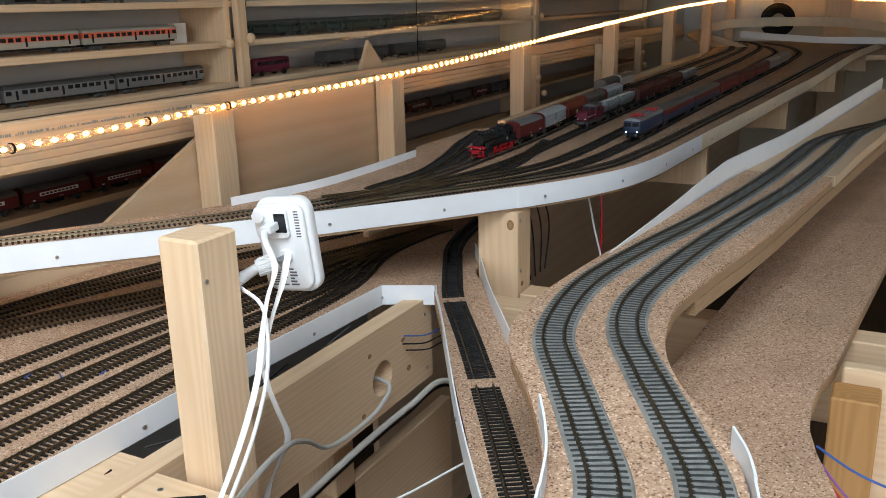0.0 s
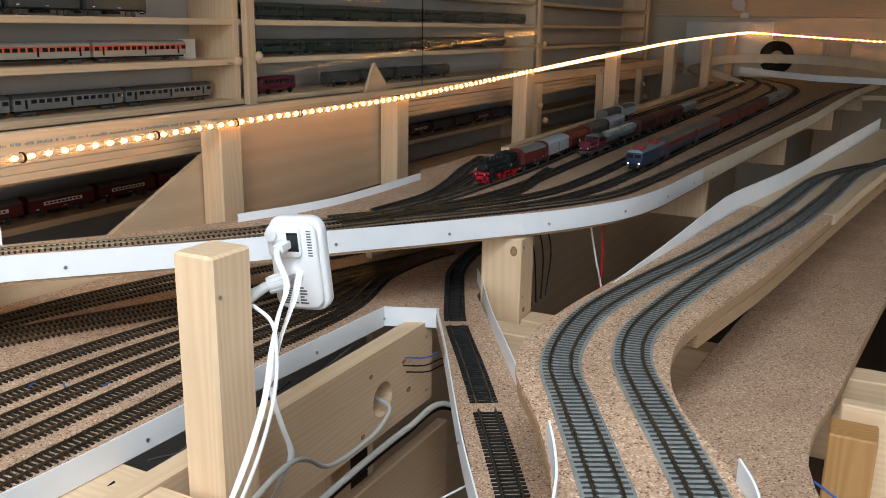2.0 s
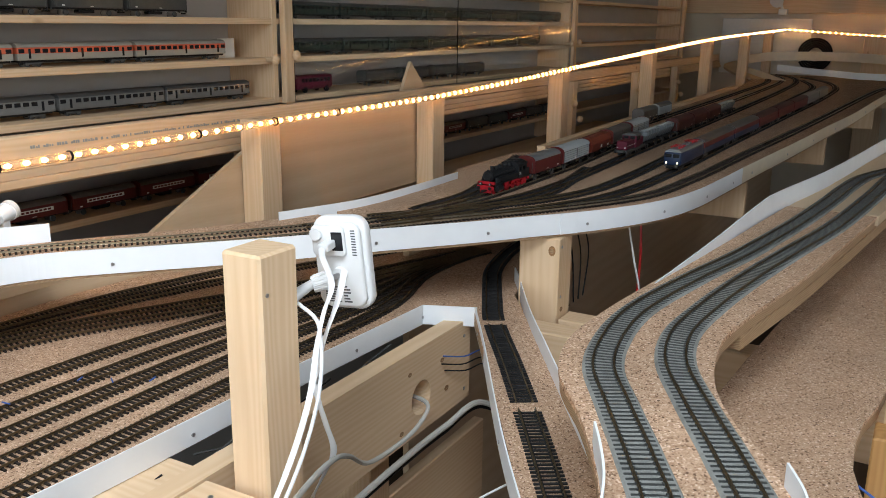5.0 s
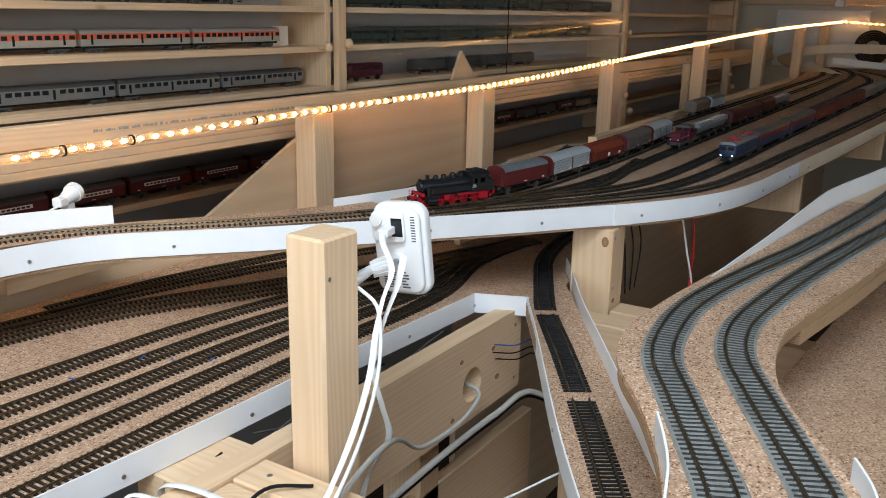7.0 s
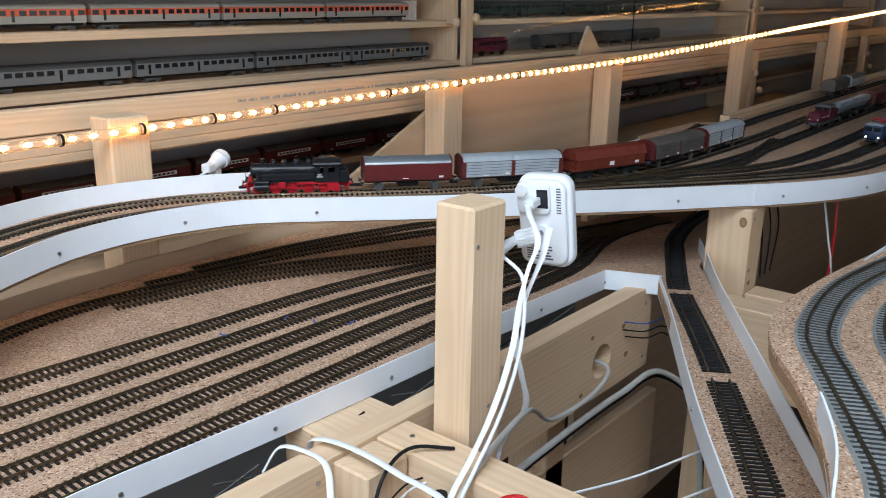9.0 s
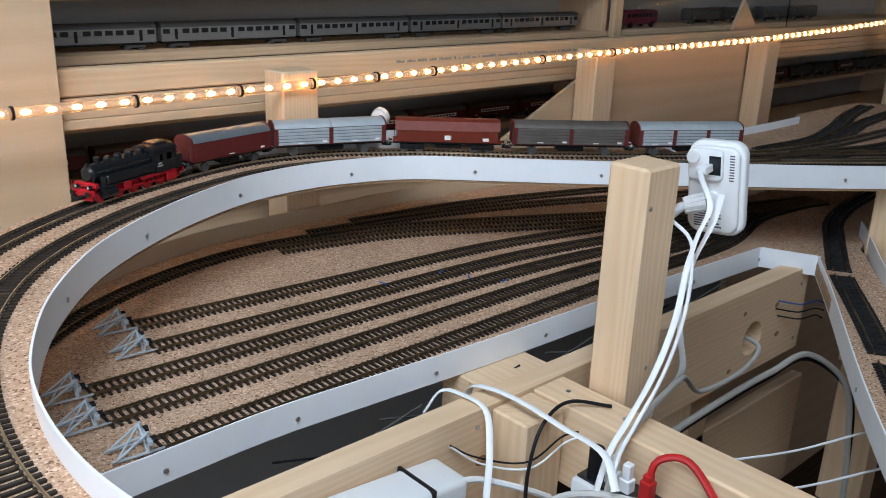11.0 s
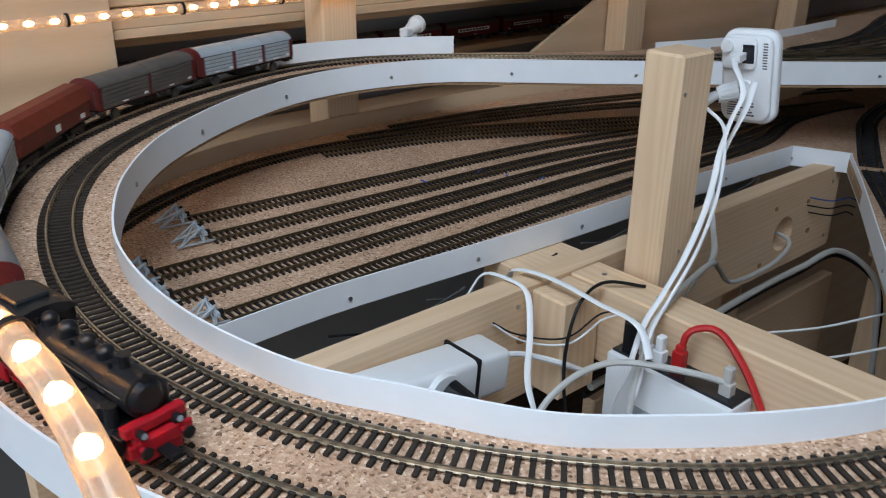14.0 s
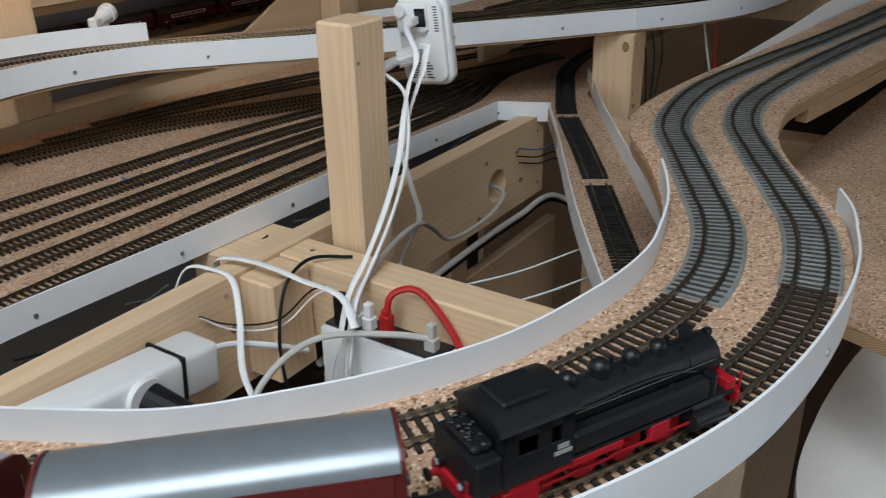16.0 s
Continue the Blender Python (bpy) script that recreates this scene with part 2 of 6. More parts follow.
# ------------------------------------------------------------------ building helpers
def mesh_from(bm, name, material, smooth=False):
    me = bpy.data.meshes.new(name)
    bm.to_mesh(me)
    bm.free()
    if smooth:
        for p in me.polygons:
            p.use_smooth = True
        me.set_sharp_from_angle(angle=radians(40))
    me.materials.append(material)
    return me


def part(name, bm, material, parent=None, label="", smooth=False, kind=""):
    me = bm if isinstance(bm, bpy.types.Mesh) else mesh_from(bm, name, material, smooth)
    ob = new(name, me)
    if parent is not None:
        ob.parent = parent
    return tagged(ob, label, kind=kind)


def thing(name, m=None, label="", category="", group="", kind=""):
    ob = new(name)
    ob.empty_display_size = 0.02
    if m is not None:
        ob.matrix_basis = m
    return tagged(ob, label, category, group, kind)


def bx(x0, x1, y0, y1, z0, z1, bevel=0.0, bm=None, segs=1):
    """A box between those bounds, its edges bevelled."""
    own = bmesh.new()
    bmesh.ops.create_cube(own, size=1.0, matrix=Matrix.Translation(((x0 + x1) / 2, (y0 + y1) / 2, (z0 + z1) / 2)) @ Matrix.Diagonal((x1 - x0, y1 - y0, z1 - z0, 1)))
    if bevel:
        bmesh.ops.bevel(own, geom=list(own.edges), offset=bevel, segments=segs, affect="EDGES", profile=0.5)
    return join(bm, own)


def join(bm, own):
    if bm is None:
        return own
    me = bpy.data.meshes.new("tmp")
    own.to_mesh(me)
    own.free()
    bm.from_mesh(me)
    bpy.data.meshes.remove(me)
    return bm


def cyl(p, q, r, n=12, r2=None, bm=None):
    p, q = Vector(p), Vector(q)
    own = bmesh.new()
    d = q - p
    bmesh.ops.create_cone(own, cap_ends=True, segments=n, radius1=r, radius2=r if r2 is None else r2, depth=d.length, matrix=Matrix.Translation((p + q) / 2) @ d.to_track_quat("Z", "Y").to_matrix().to_4x4())
    return join(bm, own)


def ball(c, r, bm=None, n=10, squash=(1, 1, 1)):
    own = bmesh.new()
    bmesh.ops.create_uvsphere(own, u_segments=n, v_segments=max(6, n // 2 + 2), radius=r, matrix=Matrix.Translation(c) @ Matrix.Diagonal((*squash, 1)))
    return join(bm, own)


def spline(ctrl, step=0.01):
    """Evenly spaced points on a smooth curve through the control points."""
    P = [np.array(c, float) for c in ctrl]
    P = [2 * P[0] - P[1]] + P + [2 * P[-1] - P[-2]]
    out = []
    for a, b, c, d in zip(P, P[1:], P[2:], P[3:]):
        n = max(8, int(np.linalg.norm(c - b) / 0.003))
        t1 = max(np.linalg.norm(b - a), 1e-6) ** 0.5
        t2 = t1 + max(np.linalg.norm(c - b), 1e-6) ** 0.5
        t3 = t2 + max(np.linalg.norm(d - c), 1e-6) ** 0.5
        for i in range(n):
            t = t1 + (t2 - t1) * i / n
            A1, A2, A3 = a + (b - a) * t / t1, b + (c - b) * (t - t1) / (t2 - t1), c + (d - c) * (t - t2) / (t3 - t2)
            B1, B2 = A1 + (A2 - A1) * t / t2, A2 + (A3 - A2) * (t - t1) / (t3 - t1)
            out.append(B1 + (B2 - B1) * (t - t1) / (t2 - t1))
    out.append(P[-2])
    out = np.array(out)
    s = np.r_[0, np.cumsum(np.linalg.norm(np.diff(out, axis=0), axis=1))]
    n = max(2, round(s[-1] / step) + 1)
    u = np.linspace(0, s[-1], n)
    return np.stack([np.interp(u, s, out[:, k]) for k in range(out.shape[1])], 1)


def normals(path):
    d = np.gradient(path[:, :2], axis=0)
    d /= np.linalg.norm(d, axis=1)[:, None] + 1e-12
    return np.stack([-d[:, 1], d[:, 0]], 1)


def offset(path, d):
    """The path moved d metres to its left (in plan)."""
    out = path.copy()
    out[:, :2] += normals(path) * (np.asarray(d)[:, None] if np.ndim(d) else d)
    return out


def sweep(path, profile, zs=None, closed=True):
    """A profile of (sideways to the left, up) swept along a plan path."""
    nrm = normals(path)
    z = path[:, 2] if path.shape[1] > 2 else np.zeros(len(path))
    verts, faces, k = [], [], len(profile)
    for p, n, h in zip(path, nrm, z):
        for a, b in profile:
            verts.append((p[0] + n[0] * a, p[1] + n[1] * a, h + b))
    for i in range(len(path) - 1):
        for j in range(k):
            q = (j + 1) % k
            faces.append((i * k + j, i * k + q, (i + 1) * k + q, (i + 1) * k + j))
    faces.append(tuple(range(k))[::-1])
    faces.append(tuple((len(path) - 1) * k + j for j in range(k)))
    me = bpy.data.meshes.new("sweep")
    me.from_pydata(verts, [], faces)
    bm = bmesh.new()
    bm.from_mesh(me)
    bpy.data.meshes.remove(me)
    bmesh.ops.recalc_face_normals(bm, faces=bm.faces)
    return bm


def slab(left, right, z0, z1):
    """A sheet between two plan paths with as many points each."""
    verts, faces, n = [], [], len(left)
    for a, b in zip(left, right):
        verts += [(a[0], a[1], z1), (b[0], b[1], z1), (b[0], b[1], z0), (a[0], a[1], z0)]
    for i in range(n - 1):
        for j in range(4):
            faces.append((4 * i + j, 4 * i + (j + 1) % 4, 4 * i + 4 + (j + 1) % 4, 4 * i + 4 + j))
    faces += [(0, 1, 2, 3), (4 * n - 1, 4 * n - 2, 4 * n - 3, 4 * n - 4)]
    me = bpy.data.meshes.new("slab")
    me.from_pydata(verts, [], faces)
    bm = bmesh.new()
    bm.from_mesh(me)
    bpy.data.meshes.remove(me)
    bmesh.ops.recalc_face_normals(bm, faces=bm.faces)
    return bm


def prism(outline, z0, z1, bevel=0.0):
    """An outline in plan, raised from z0 to z1."""
    bm = bmesh.new()
    vs = [bm.verts.new((x, y, z0)) for x, y in outline]
    f = bm.faces.new(vs)
    r = bmesh.ops.extrude_face_region(bm, geom=[f])
    bmesh.ops.translate(bm, verts=[v for v in r["geom"] if isinstance(v, bmesh.types.BMVert)], vec=(0, 0, z1 - z0))
    bmesh.ops.recalc_face_normals(bm, faces=bm.faces)
    return bm


def hose(points, r, n=8, step=0.006):
    """A cable through those points in space."""
    p = spline(points, step)
    verts, faces = [], []
    d = np.gradient(p, axis=0)
    for c, t in zip(p, d):
        q = Vector(t).to_track_quat("Z", "Y")
        for j in range(n):
            a = 2 * math.pi * j / n
            off = (r * math.cos(a), r * math.sin(a), 0) if np.isscalar(r) else (r[0] * math.cos(a), r[1] * math.sin(a), 0)
            v = q @ Vector(off)
            verts.append((c[0] + v.x, c[1] + v.y, c[2] + v.z))
    for i in range(len(p) - 1):
        for j in range(n):
            k = (j + 1) % n
            faces.append((i * n + j, i * n + k, i * n + n + k, i * n + n + j))
    faces += [tuple(range(n))[::-1], tuple((len(p) - 1) * n + j for j in range(n))]
    me = bpy.data.meshes.new("hose")
    me.from_pydata(verts, [], faces)
    bm = bmesh.new()
    bm.from_mesh(me)
    bpy.data.meshes.remove(me)
    return bm


def cable(points, r, material, label, name="cable", category="cable"):
    return tagged(part(name, hose(points, r), material, smooth=True), label, category)


# ------------------------------------------------------------------ the room
X0, X1, Y0, Y1, Z0, Z1 = ROOM
tagged(part("floor", bx(X0, X1, Y0, Y1, -0.1, 0.0), FLOOR), "dark brown wooden room floor under the layout", "floor", kind="structure")
# Unseen ceiling; its opening is made up to house the overhead fill lamp.
cb_ = bmesh.new()
for xa, xb, ya, yb_ in ((X0 - 0.1, -1.6, Y0 - 0.1, Y1 + 0.1), (-0.2, X1 + 0.1, Y0 - 0.1, Y1 + 0.1), (-1.6, -0.2, Y0 - 0.1, -1.15), (-1.6, -0.2, 0.05, Y1 + 0.1)):
    bx(xa, xb, ya, yb_, Z1, Z1 + 0.1, bm=cb_)
tagged(part("ceiling", cb_, CEIL), "plain pale unseen ceiling with an opening for an added fill lamp", "ceiling", kind="structure")
tagged(part("wall_north", bx(X0 - 0.1, X1 + 0.1, Y1, Y1 + 0.1, 0, Z1), WALLPAINT), "grey white painted wall behind the display shelves", "wall", kind="structure")
# The far wall's lighter colour stands in for warm lamplight on it.
tagged(part("wall_east", bx(X1, X1 + 0.1, Y0, Y1, 0, Z1), WALLWARMLIT), "wall at the far end with warm lamplight put into its colour", "wall", kind="structure")


def wall_with_opening(name, axis, at, a0, a1, w0, w1, z0, z1):
    """A wall 0.1 m thick with one opening from w0 to w1 and z0 to z1."""
    bm = bmesh.new()
    for p, q, lo, hi in ((a0, w0, 0, Z1), (w1, a1, 0, Z1), (w0, w1, 0, z0), (w0, w1, z1, Z1)):
        if axis == "x":
            bx(at - 0.1, at, p, q, lo, hi, bm=bm)
        else:
            bx(p, q, at - 0.1, at, lo, hi, bm=bm)
    tagged(part(name, bm, WALLPAINT), "grey white painted unseen wall with an opening for a lamp", "wall", kind="structure")


wall_with_opening("wall_west", "x", X0, Y0, Y1, -1.35, 0.65, 0.95, 2.25)
# The south opening is made up to go with its fill lamp.
wall_with_opening("wall_south", "y", Y0, X0, X1, -0.4, 2.2, 0.95, 2.25)

# ------------------------------------------------------------------ the layout's lines in plan
UZ = 1.112      # top of the upper cork
YZ = 1.000      # top of the yard's cork
OUTER = spline([(4.95, 0.43), (4.6, 0.300), (4.2, 0.240), (3.6, 0.215), (2.9, 0.205), (2.13, 0.190), (1.56, 0.180), (1.10, 0.158), (0.87, 0.158), (0.70, 0.165), (0.54, 0.198), (0.385, 0.284), (0.265, 0.373), (0.137, 0.478), (0.03, 0.532), (-0.07, 0.543), (-0.197, 0.509), (-0.327, 0.446),
                (-0.445, 0.348), (-0.515, 0.230), (-0.552, 0.100), (-0.558, -0.014), (-0.538, -0.120), (-0.491, -0.222), (-0.423, -0.306), (-0.340, -0.368), (-0.245, -0.408), (-0.14, -0.421), (-0.039, -0.403), (0.030, -0.371), (0.108, -0.330),
                (0.180, -0.296), (0.250, -0.282), (0.347, -0.286), (0.474, -0.301), (0.62, -0.324), (0.80, -0.355), (1.10, -0.388), (1.36, -0.412), (1.55, -0.455), (1.9, -0.560), (2.3, -0.69)], 0.004)
INNER = spline([(4.5, -0.32), (3.9, -0.235), (3.43, -0.205), (2.54, -0.165), (1.99, -0.138), (1.44, -0.106), (1.06, -0.084), (0.87, -0.058), (0.72, 0.016), (0.53, 0.142), (0.345, 0.254), (0.228, 0.345), (0.118, 0.432), (0.02, 0.478), (-0.07, 0.489), (-0.176, 0.462), (-0.296, 0.404),
                (-0.402, 0.315), (-0.466, 0.212), (-0.501, 0.095), (-0.508, -0.010), (-0.491, -0.105), (-0.447, -0.195), (-0.385, -0.270), (-0.312, -0.323), (-0.230, -0.355), (-0.14, -0.367), (-0.061, -0.351), (0.000, -0.321), (0.075, -0.280),
                (0.140, -0.246), (0.205, -0.231), (0.290, -0.226), (0.430, -0.245), (0.586, -0.275), (0.82, -0.309), (1.02, -0.330), (1.14, -0.340), (1.29, -0.360), (1.40, -0.395), (1.51, -0.440)], 0.004)
STRIP_LINE = [(4.6, -0.39), (3.84, -0.312), (3.10, -0.271), (2.46, -0.244), (2.02, -0.214), (1.69, -0.194), (1.426, -0.176), (1.241, -0.163), (1.028, -0.150), (0.901, -0.140), (0.800, -0.120), (0.714, -0.085), (0.638, -0.040), (0.558, 0.020), (0.498, 0.064), (0.40, 0.143), (0.31, 0.213), (0.225, 0.284), (0.166, 0.337), (0.080, 0.408), (0.012, 0.432), (-0.056, 0.440), (-0.130, 0.430), (-0.208, 0.398),
              (-0.280, 0.355), (-0.356, 0.292), (-0.421, 0.206), (-0.456, 0.134), (-0.472, 0.085), (-0.481, 0.019), (-0.478, -0.049), (-0.460, -0.120), (-0.437, -0.160), (-0.399, -0.222), (-0.364, -0.254), (-0.322, -0.285), (-0.269, -0.313), (-0.209, -0.328), (-0.173, -0.333), (-0.134, -0.333), (-0.095, -0.325)]
STRIP = spline(STRIP_LINE, 0.008)


def near_s(path, x, y):
    return int(np.argmin(np.hypot(path[:, 0] - x, path[:, 1] - y)))


def cut(path, a, b):
    i, j = near_s(path, *a), near_s(path, *b)
    return path[i:j + 1]


# --- cork boards
ring = thing("upper_board", label="raised cork covered plywood board carrying the track loop", category="baseboard", kind="structure")
# the loop's ring: from the bridge round to where the lines straighten out on the right
inner_edge = spline(STRIP_LINE[15:] + [(-0.034, -0.303), (0.044, -0.262), (0.116, -0.216), (0.187, -0.196), (0.275, -0.197), (0.432, -0.214), (0.614, -0.240), (0.78, -0.258), (0.930, -0.275)], 0.01)
outer_edge = spline([(0.52, 0.30), (0.33, 0.395), (0.180, 0.494), (0.05, 0.559), (-0.07, 0.574), (-0.208, 0.530), (-0.343, 0.470), (-0.465, 0.365), (-0.539, 0.237), (-0.577, 0.102), (-0.583, -0.016), (-0.562, -0.128), (-0.512, -0.236), (-0.440, -0.324),
                     (-0.350, -0.388), (-0.252, -0.427), (-0.14, -0.440), (-0.06, -0.433), (0.030, -0.402), (0.087, -0.364), (0.155, -0.334), (0.254, -0.318), (0.315, -0.322), (0.528, -0.356), (0.70, -0.378), (0.927, -0.405)], 0.01)


def resample(path, n):
    s = np.r_[0, np.cumsum(np.linalg.norm(np.diff(path, axis=0), axis=1))]
    return np.stack([np.interp(np.linspace(0, s[-1], n), s, path[:, k]) for k in range(2)], 1)


def pair(a, b, n=240):
    """Two edges of one board, matched point by point."""
    a = resample(a, n)
    out, last = [], 0
    for p in a:
        d = np.hypot(*(b[last:last + 40] - p).T)
        last += int(np.argmin(d))
        out.append(b[last])
    return a, np.array(out)


ea, eb = pair(inner_edge, outer_edge, 300)
part("cork", slab(ea, eb, UZ - 0.005, UZ), CORK, ring)
part("plywood", slab(offset(ea, -0.0015), offset(eb, 0.0015), UZ - 0.017, UZ - 0.0055), PLYDARK, ring, "layered plywood edge")

far_edge_a = spline([(0.932, -0.276), (1.2, -0.31), (1.7, -0.375), (2.3, -0.44)], 0.02)
far_edge_b = spline([(0.930, -0.406), (1.3, -0.448), (1.8, -0.53), (2.3, -0.74)], 0.02)
part("roadbed", slab(resample(far_edge_a, 60), resample(far_edge_b, 60), UZ - 0.017, UZ - 0.0006), PLY, ring, "bare pale plywood roadbed")

station = thing("station_board", label="cork covered plywood board carrying the station tracks", category="baseboard", kind="structure")
front = [(x, y) for x, y in cut(STRIP, (4.6, -0.39), (0.40, 0.143))][::3]
back = [(0.52, 0.31), (0.60, 0.285), (0.86, 0.285), (0.95, 0.335), (1.20, 0.335), (1.26, 0.285), (1.9, 0.305), (3.6, 0.335), (4.3, 0.40), (4.9, 0.55), (4.95, 0.0)]
part("cork", prism([(x, y - 0.0) for x, y in front] + back, UZ - 0.0052, UZ - 0.0004), CORK, station)
part("plywood", prism([(x, y + 0.002) for x, y in front] + back, UZ - 0.017, UZ - 0.0056), PLYDARK, station)

yard = thing("yard_board", label="lower cork covered plywood board of the shunting yard", category="baseboard", kind="structure")
yb = [(-0.46, 0.150), (-0.375, 0.153), (-0.275, 0.157), (-0.178, 0.152), (-0.046, 0.144), (0.10, 0.140), (0.21, 0.139), (0.323, 0.133), (0.469, 0.127), (0.500, 0.060), (0.05, -0.222), (-0.02, -0.27), (0.06, -0.305), (0.13, -0.262), (0.39, -0.095), (0.60, 0.045), (0.66, 0.06), (1.0, 0.14), (2.6, 0.10), (2.6, 0.45), (0.80, 0.528), (0.45, 0.578), (0.249, 0.595), (0.123, 0.592), (0.024, 0.589), (-0.113, 0.579), (-0.213, 0.554), (-0.29, 0.518), (-0.37, 0.453), (-0.43, 0.368), (-0.46, 0.30), (-0.47, 0.18)]
part("cork", prism(yb, YZ - 0.005, YZ), CORK, yard)
part("plywood", prism([(x, y) for x, y in yb], YZ - 0.017, YZ - 0.0055), PLYDARK, yard)

right = thing("lower_cork_board", label="wide cork covered board below the double track", category="baseboard", kind="structure")
rb = [(0.10, -0.36), (0.28, -0.295), (0.389, -0.293), (0.516, -0.301), (0.659, -0.312), (0.796, -0.325), (1.2, -0.365), (2.6, -0.50), (2.6, -0.70), (1.4, -0.545), (0.86, -0.487), (0.62, -0.463), (0.456, -0.448), (0.40, -0.437), (0.341, -0.434), (0.29, -0.437), (0.25, -0.446), (0.14, -0.48), (0.05, -0.50)]
part("cork", prism(rb, YZ - 0.005, YZ), CORK, right)
part("plywood", prism(rb, YZ - 0.017, YZ - 0.0055), PLYDARK, right)


# --- white edging strips
def strip(path, z0, z1, label, thick=0.0016, screws=0.13, side=1, m=None):
    ob = thing("edging_strip", label=label, category="edging strip", kind="structure")
    p3 = np.c_[path, np.zeros(len(path))]
    part("strip", sweep(p3, [(-thick / 2, z0), (thick / 2, z0), (thick / 2, z1), (-thick / 2, z1)]), m or WHITE, ob)
    if screws:
        s = np.r_[0, np.cumsum(np.linalg.norm(np.diff(path, axis=0), axis=1))]
        nn = normals(path)
        for u in np.arange(0.06, s[-1], screws):
            i = int(np.searchsorted(s, u))
            c = np.r_[path[i] + nn[i] * side * thick / 2, z0 * 0.62 + z1 * 0.38]
            e = np.r_[path[i] + nn[i] * side * (thick / 2 + 0.0012), c[2]]
            part("screw", cyl(c, e, 0.0022, 8), METAL, ob)
    return ob


iC = near_s(STRIP, 1.17, -0.158)
strip(STRIP[:iC + 1], UZ - 0.013, UZ + 0.017, "cream edging strip along the station's front", screws=0.30, side=1, m=CREAMSTRIP)
strip(STRIP[iC:], UZ - 0.013, UZ + 0.017, "white plastic edging strip along the inner side of the loop", screws=0.16, side=1)
rim = spline([(-0.539, 0.239), (-0.578, 0.102), (-0.584, -0.016), (-0.563, -0.129), (-0.513, -0.237), (-0.441, -0.325), (-0.351, -0.389), (-0.252, -0.428), (-0.14, -0.441), (-0.075, -0.437), (-0.03, -0.427)], 0.008)
strip(rim, UZ - 0.018, UZ + 0.012, "white plastic edging strip along the outer side of the loop", screws=0.17, side=-1)
rear = spline([(0.172, 0.500), (0.10, 0.541), (0.03, 0.566), (-0.058, 0.577), (-0.139, 0.560), (-0.216, 0.528), (-0.27, 0.500)], 0.01)
strip(rear, UZ - 0.02, UZ + 0.024, "short white plastic edging strip behind the loop", screws=0)
strip(spline([(0.42, 0.335), (0.56, 0.292), (0.70, 0.283), (0.86, 0.285)], 0.01), UZ - 0.012, UZ + 0.012, "white edging strip behind the station throat", screws=0)
WEDGE = spline([(0.40, -0.214), (0.57, -0.234), (0.86, -0.263), (1.15, -0.309), (1.72, -0.372), (2.3, -0.435)], 0.02)
YARD_FRONT = [(-0.46, 0.148), (-0.375, 0.151), (-0.275, 0.155), (-0.178, 0.150), (-0.046, 0.142), (0.10, 0.138), (0.21, 0.137), (0.323, 0.131), (0.467, 0.1245)]
ys = spline(YARD_FRONT, 0.03)
strip(ys, YZ - 0.020, YZ + 0.008, "white plastic edging strip along the yard's front", screws=0.14, side=-1)
strip(np.array([(0.469, 0.125), (0.479, 0.1015), (0.489, 0.078), (0.499, 0.055)]), YZ - 0.020, YZ + 0.008, "short white plastic edging strip at the yard's corner", screws=0)
strip(spline([(0.499, 0.058), (0.40, -0.004), (0.168, -0.144), (0.049, -0.222), (-0.01, -0.262)], 0.02), YZ - 0.020, YZ + 0.008, "white plastic edging strip beside the branch track", screws=0.3, side=-1)
strip(spline([(0.665, 0.075), (0.625, 0.050), (0.50, -0.022), (0.387, -0.094), (0.126, -0.262), (0.07, -0.30)], 0.02), YZ - 0.006, YZ + 0.022, "white plastic edging strip beside the branch track", screws=0.3)


def tip(points, z0, z1, label):
    """The loose, curling end of a strip, cut to a point."""
    ob = thing("strip_end", label=label, category="edging strip", kind="structure")
    p = spline(points, 0.006)
    n = len(p)
    verts, faces = [], []
    nn = normals(p)
    for i, (c, q) in enumerate(zip(p, nn)):
        u = i / (n - 1)
        lo, hi = z0 + (z1 - z0) * 0.55 * u ** 3, z1 - 0.004 * (1 - u)
        for a, z in ((-0.0008, lo), (0.0008, lo), (0.0008, hi), (-0.0008, hi)):
            verts.append((c[0] + q[0] * a, c[1] + q[1] * a, z))
    for i in range(n - 1):
        for j in range(4):
            faces.append((4 * i + j, 4 * i + (j + 1) % 4, 4 * i + 4 + (j + 1) % 4, 4 * i + 4 + j))
    faces += [(0, 1, 2, 3), (4 * n - 1, 4 * n - 2, 4 * n - 3, 4 * n - 4)]
    me = bpy.data.meshes.new("tip")
    me.from_pydata(verts, [], faces)
    bm = bmesh.new()
    bm.from_mesh(me)
    bpy.data.meshes.remove(me)
    bmesh.ops.recalc_face_normals(bm, faces=bm.faces)
    part("strip", bm, WHITE, ob)


tip([(-0.096, -0.3255), (-0.060, -0.3155), (-0.030, -0.303), (0.0, -0.288)], UZ - 0.013, UZ + 0.021, "curling loose end of a white plastic strip")
tip([(-0.032, -0.428), (-0.008, -0.420), (0.016, -0.4075)], UZ - 0.018, UZ + 0.0165, "curling loose end of a white plastic strip")

wedge = thing("edging_strip", label="white edging strip rising beside the double track", category="edging strip", kind="structure")
wv, wf = [], []
wn = normals(WEDGE)
for i, (c, q) in enumerate(zip(WEDGE, wn)):
    up = 0.030 * min(1.0, (i + 0.2) / 22)
    for a, z in ((-0.0009, UZ - 0.01), (0.0009, UZ - 0.01), (0.0009, UZ + up), (-0.0009, UZ + up)):
        wv.append((c[0] + q[0] * a, c[1] + q[1] * a, z))
for i in range(len(WEDGE) - 1):
    for j in range(4):
        wf.append((4 * i + j, 4 * i + (j + 1) % 4, 4 * i + 4 + (j + 1) % 4, 4 * i + 4 + j))
wme = bpy.data.meshes.new("strip")
wme.from_pydata(wv, [], wf)
wme.materials.append(WHITE)
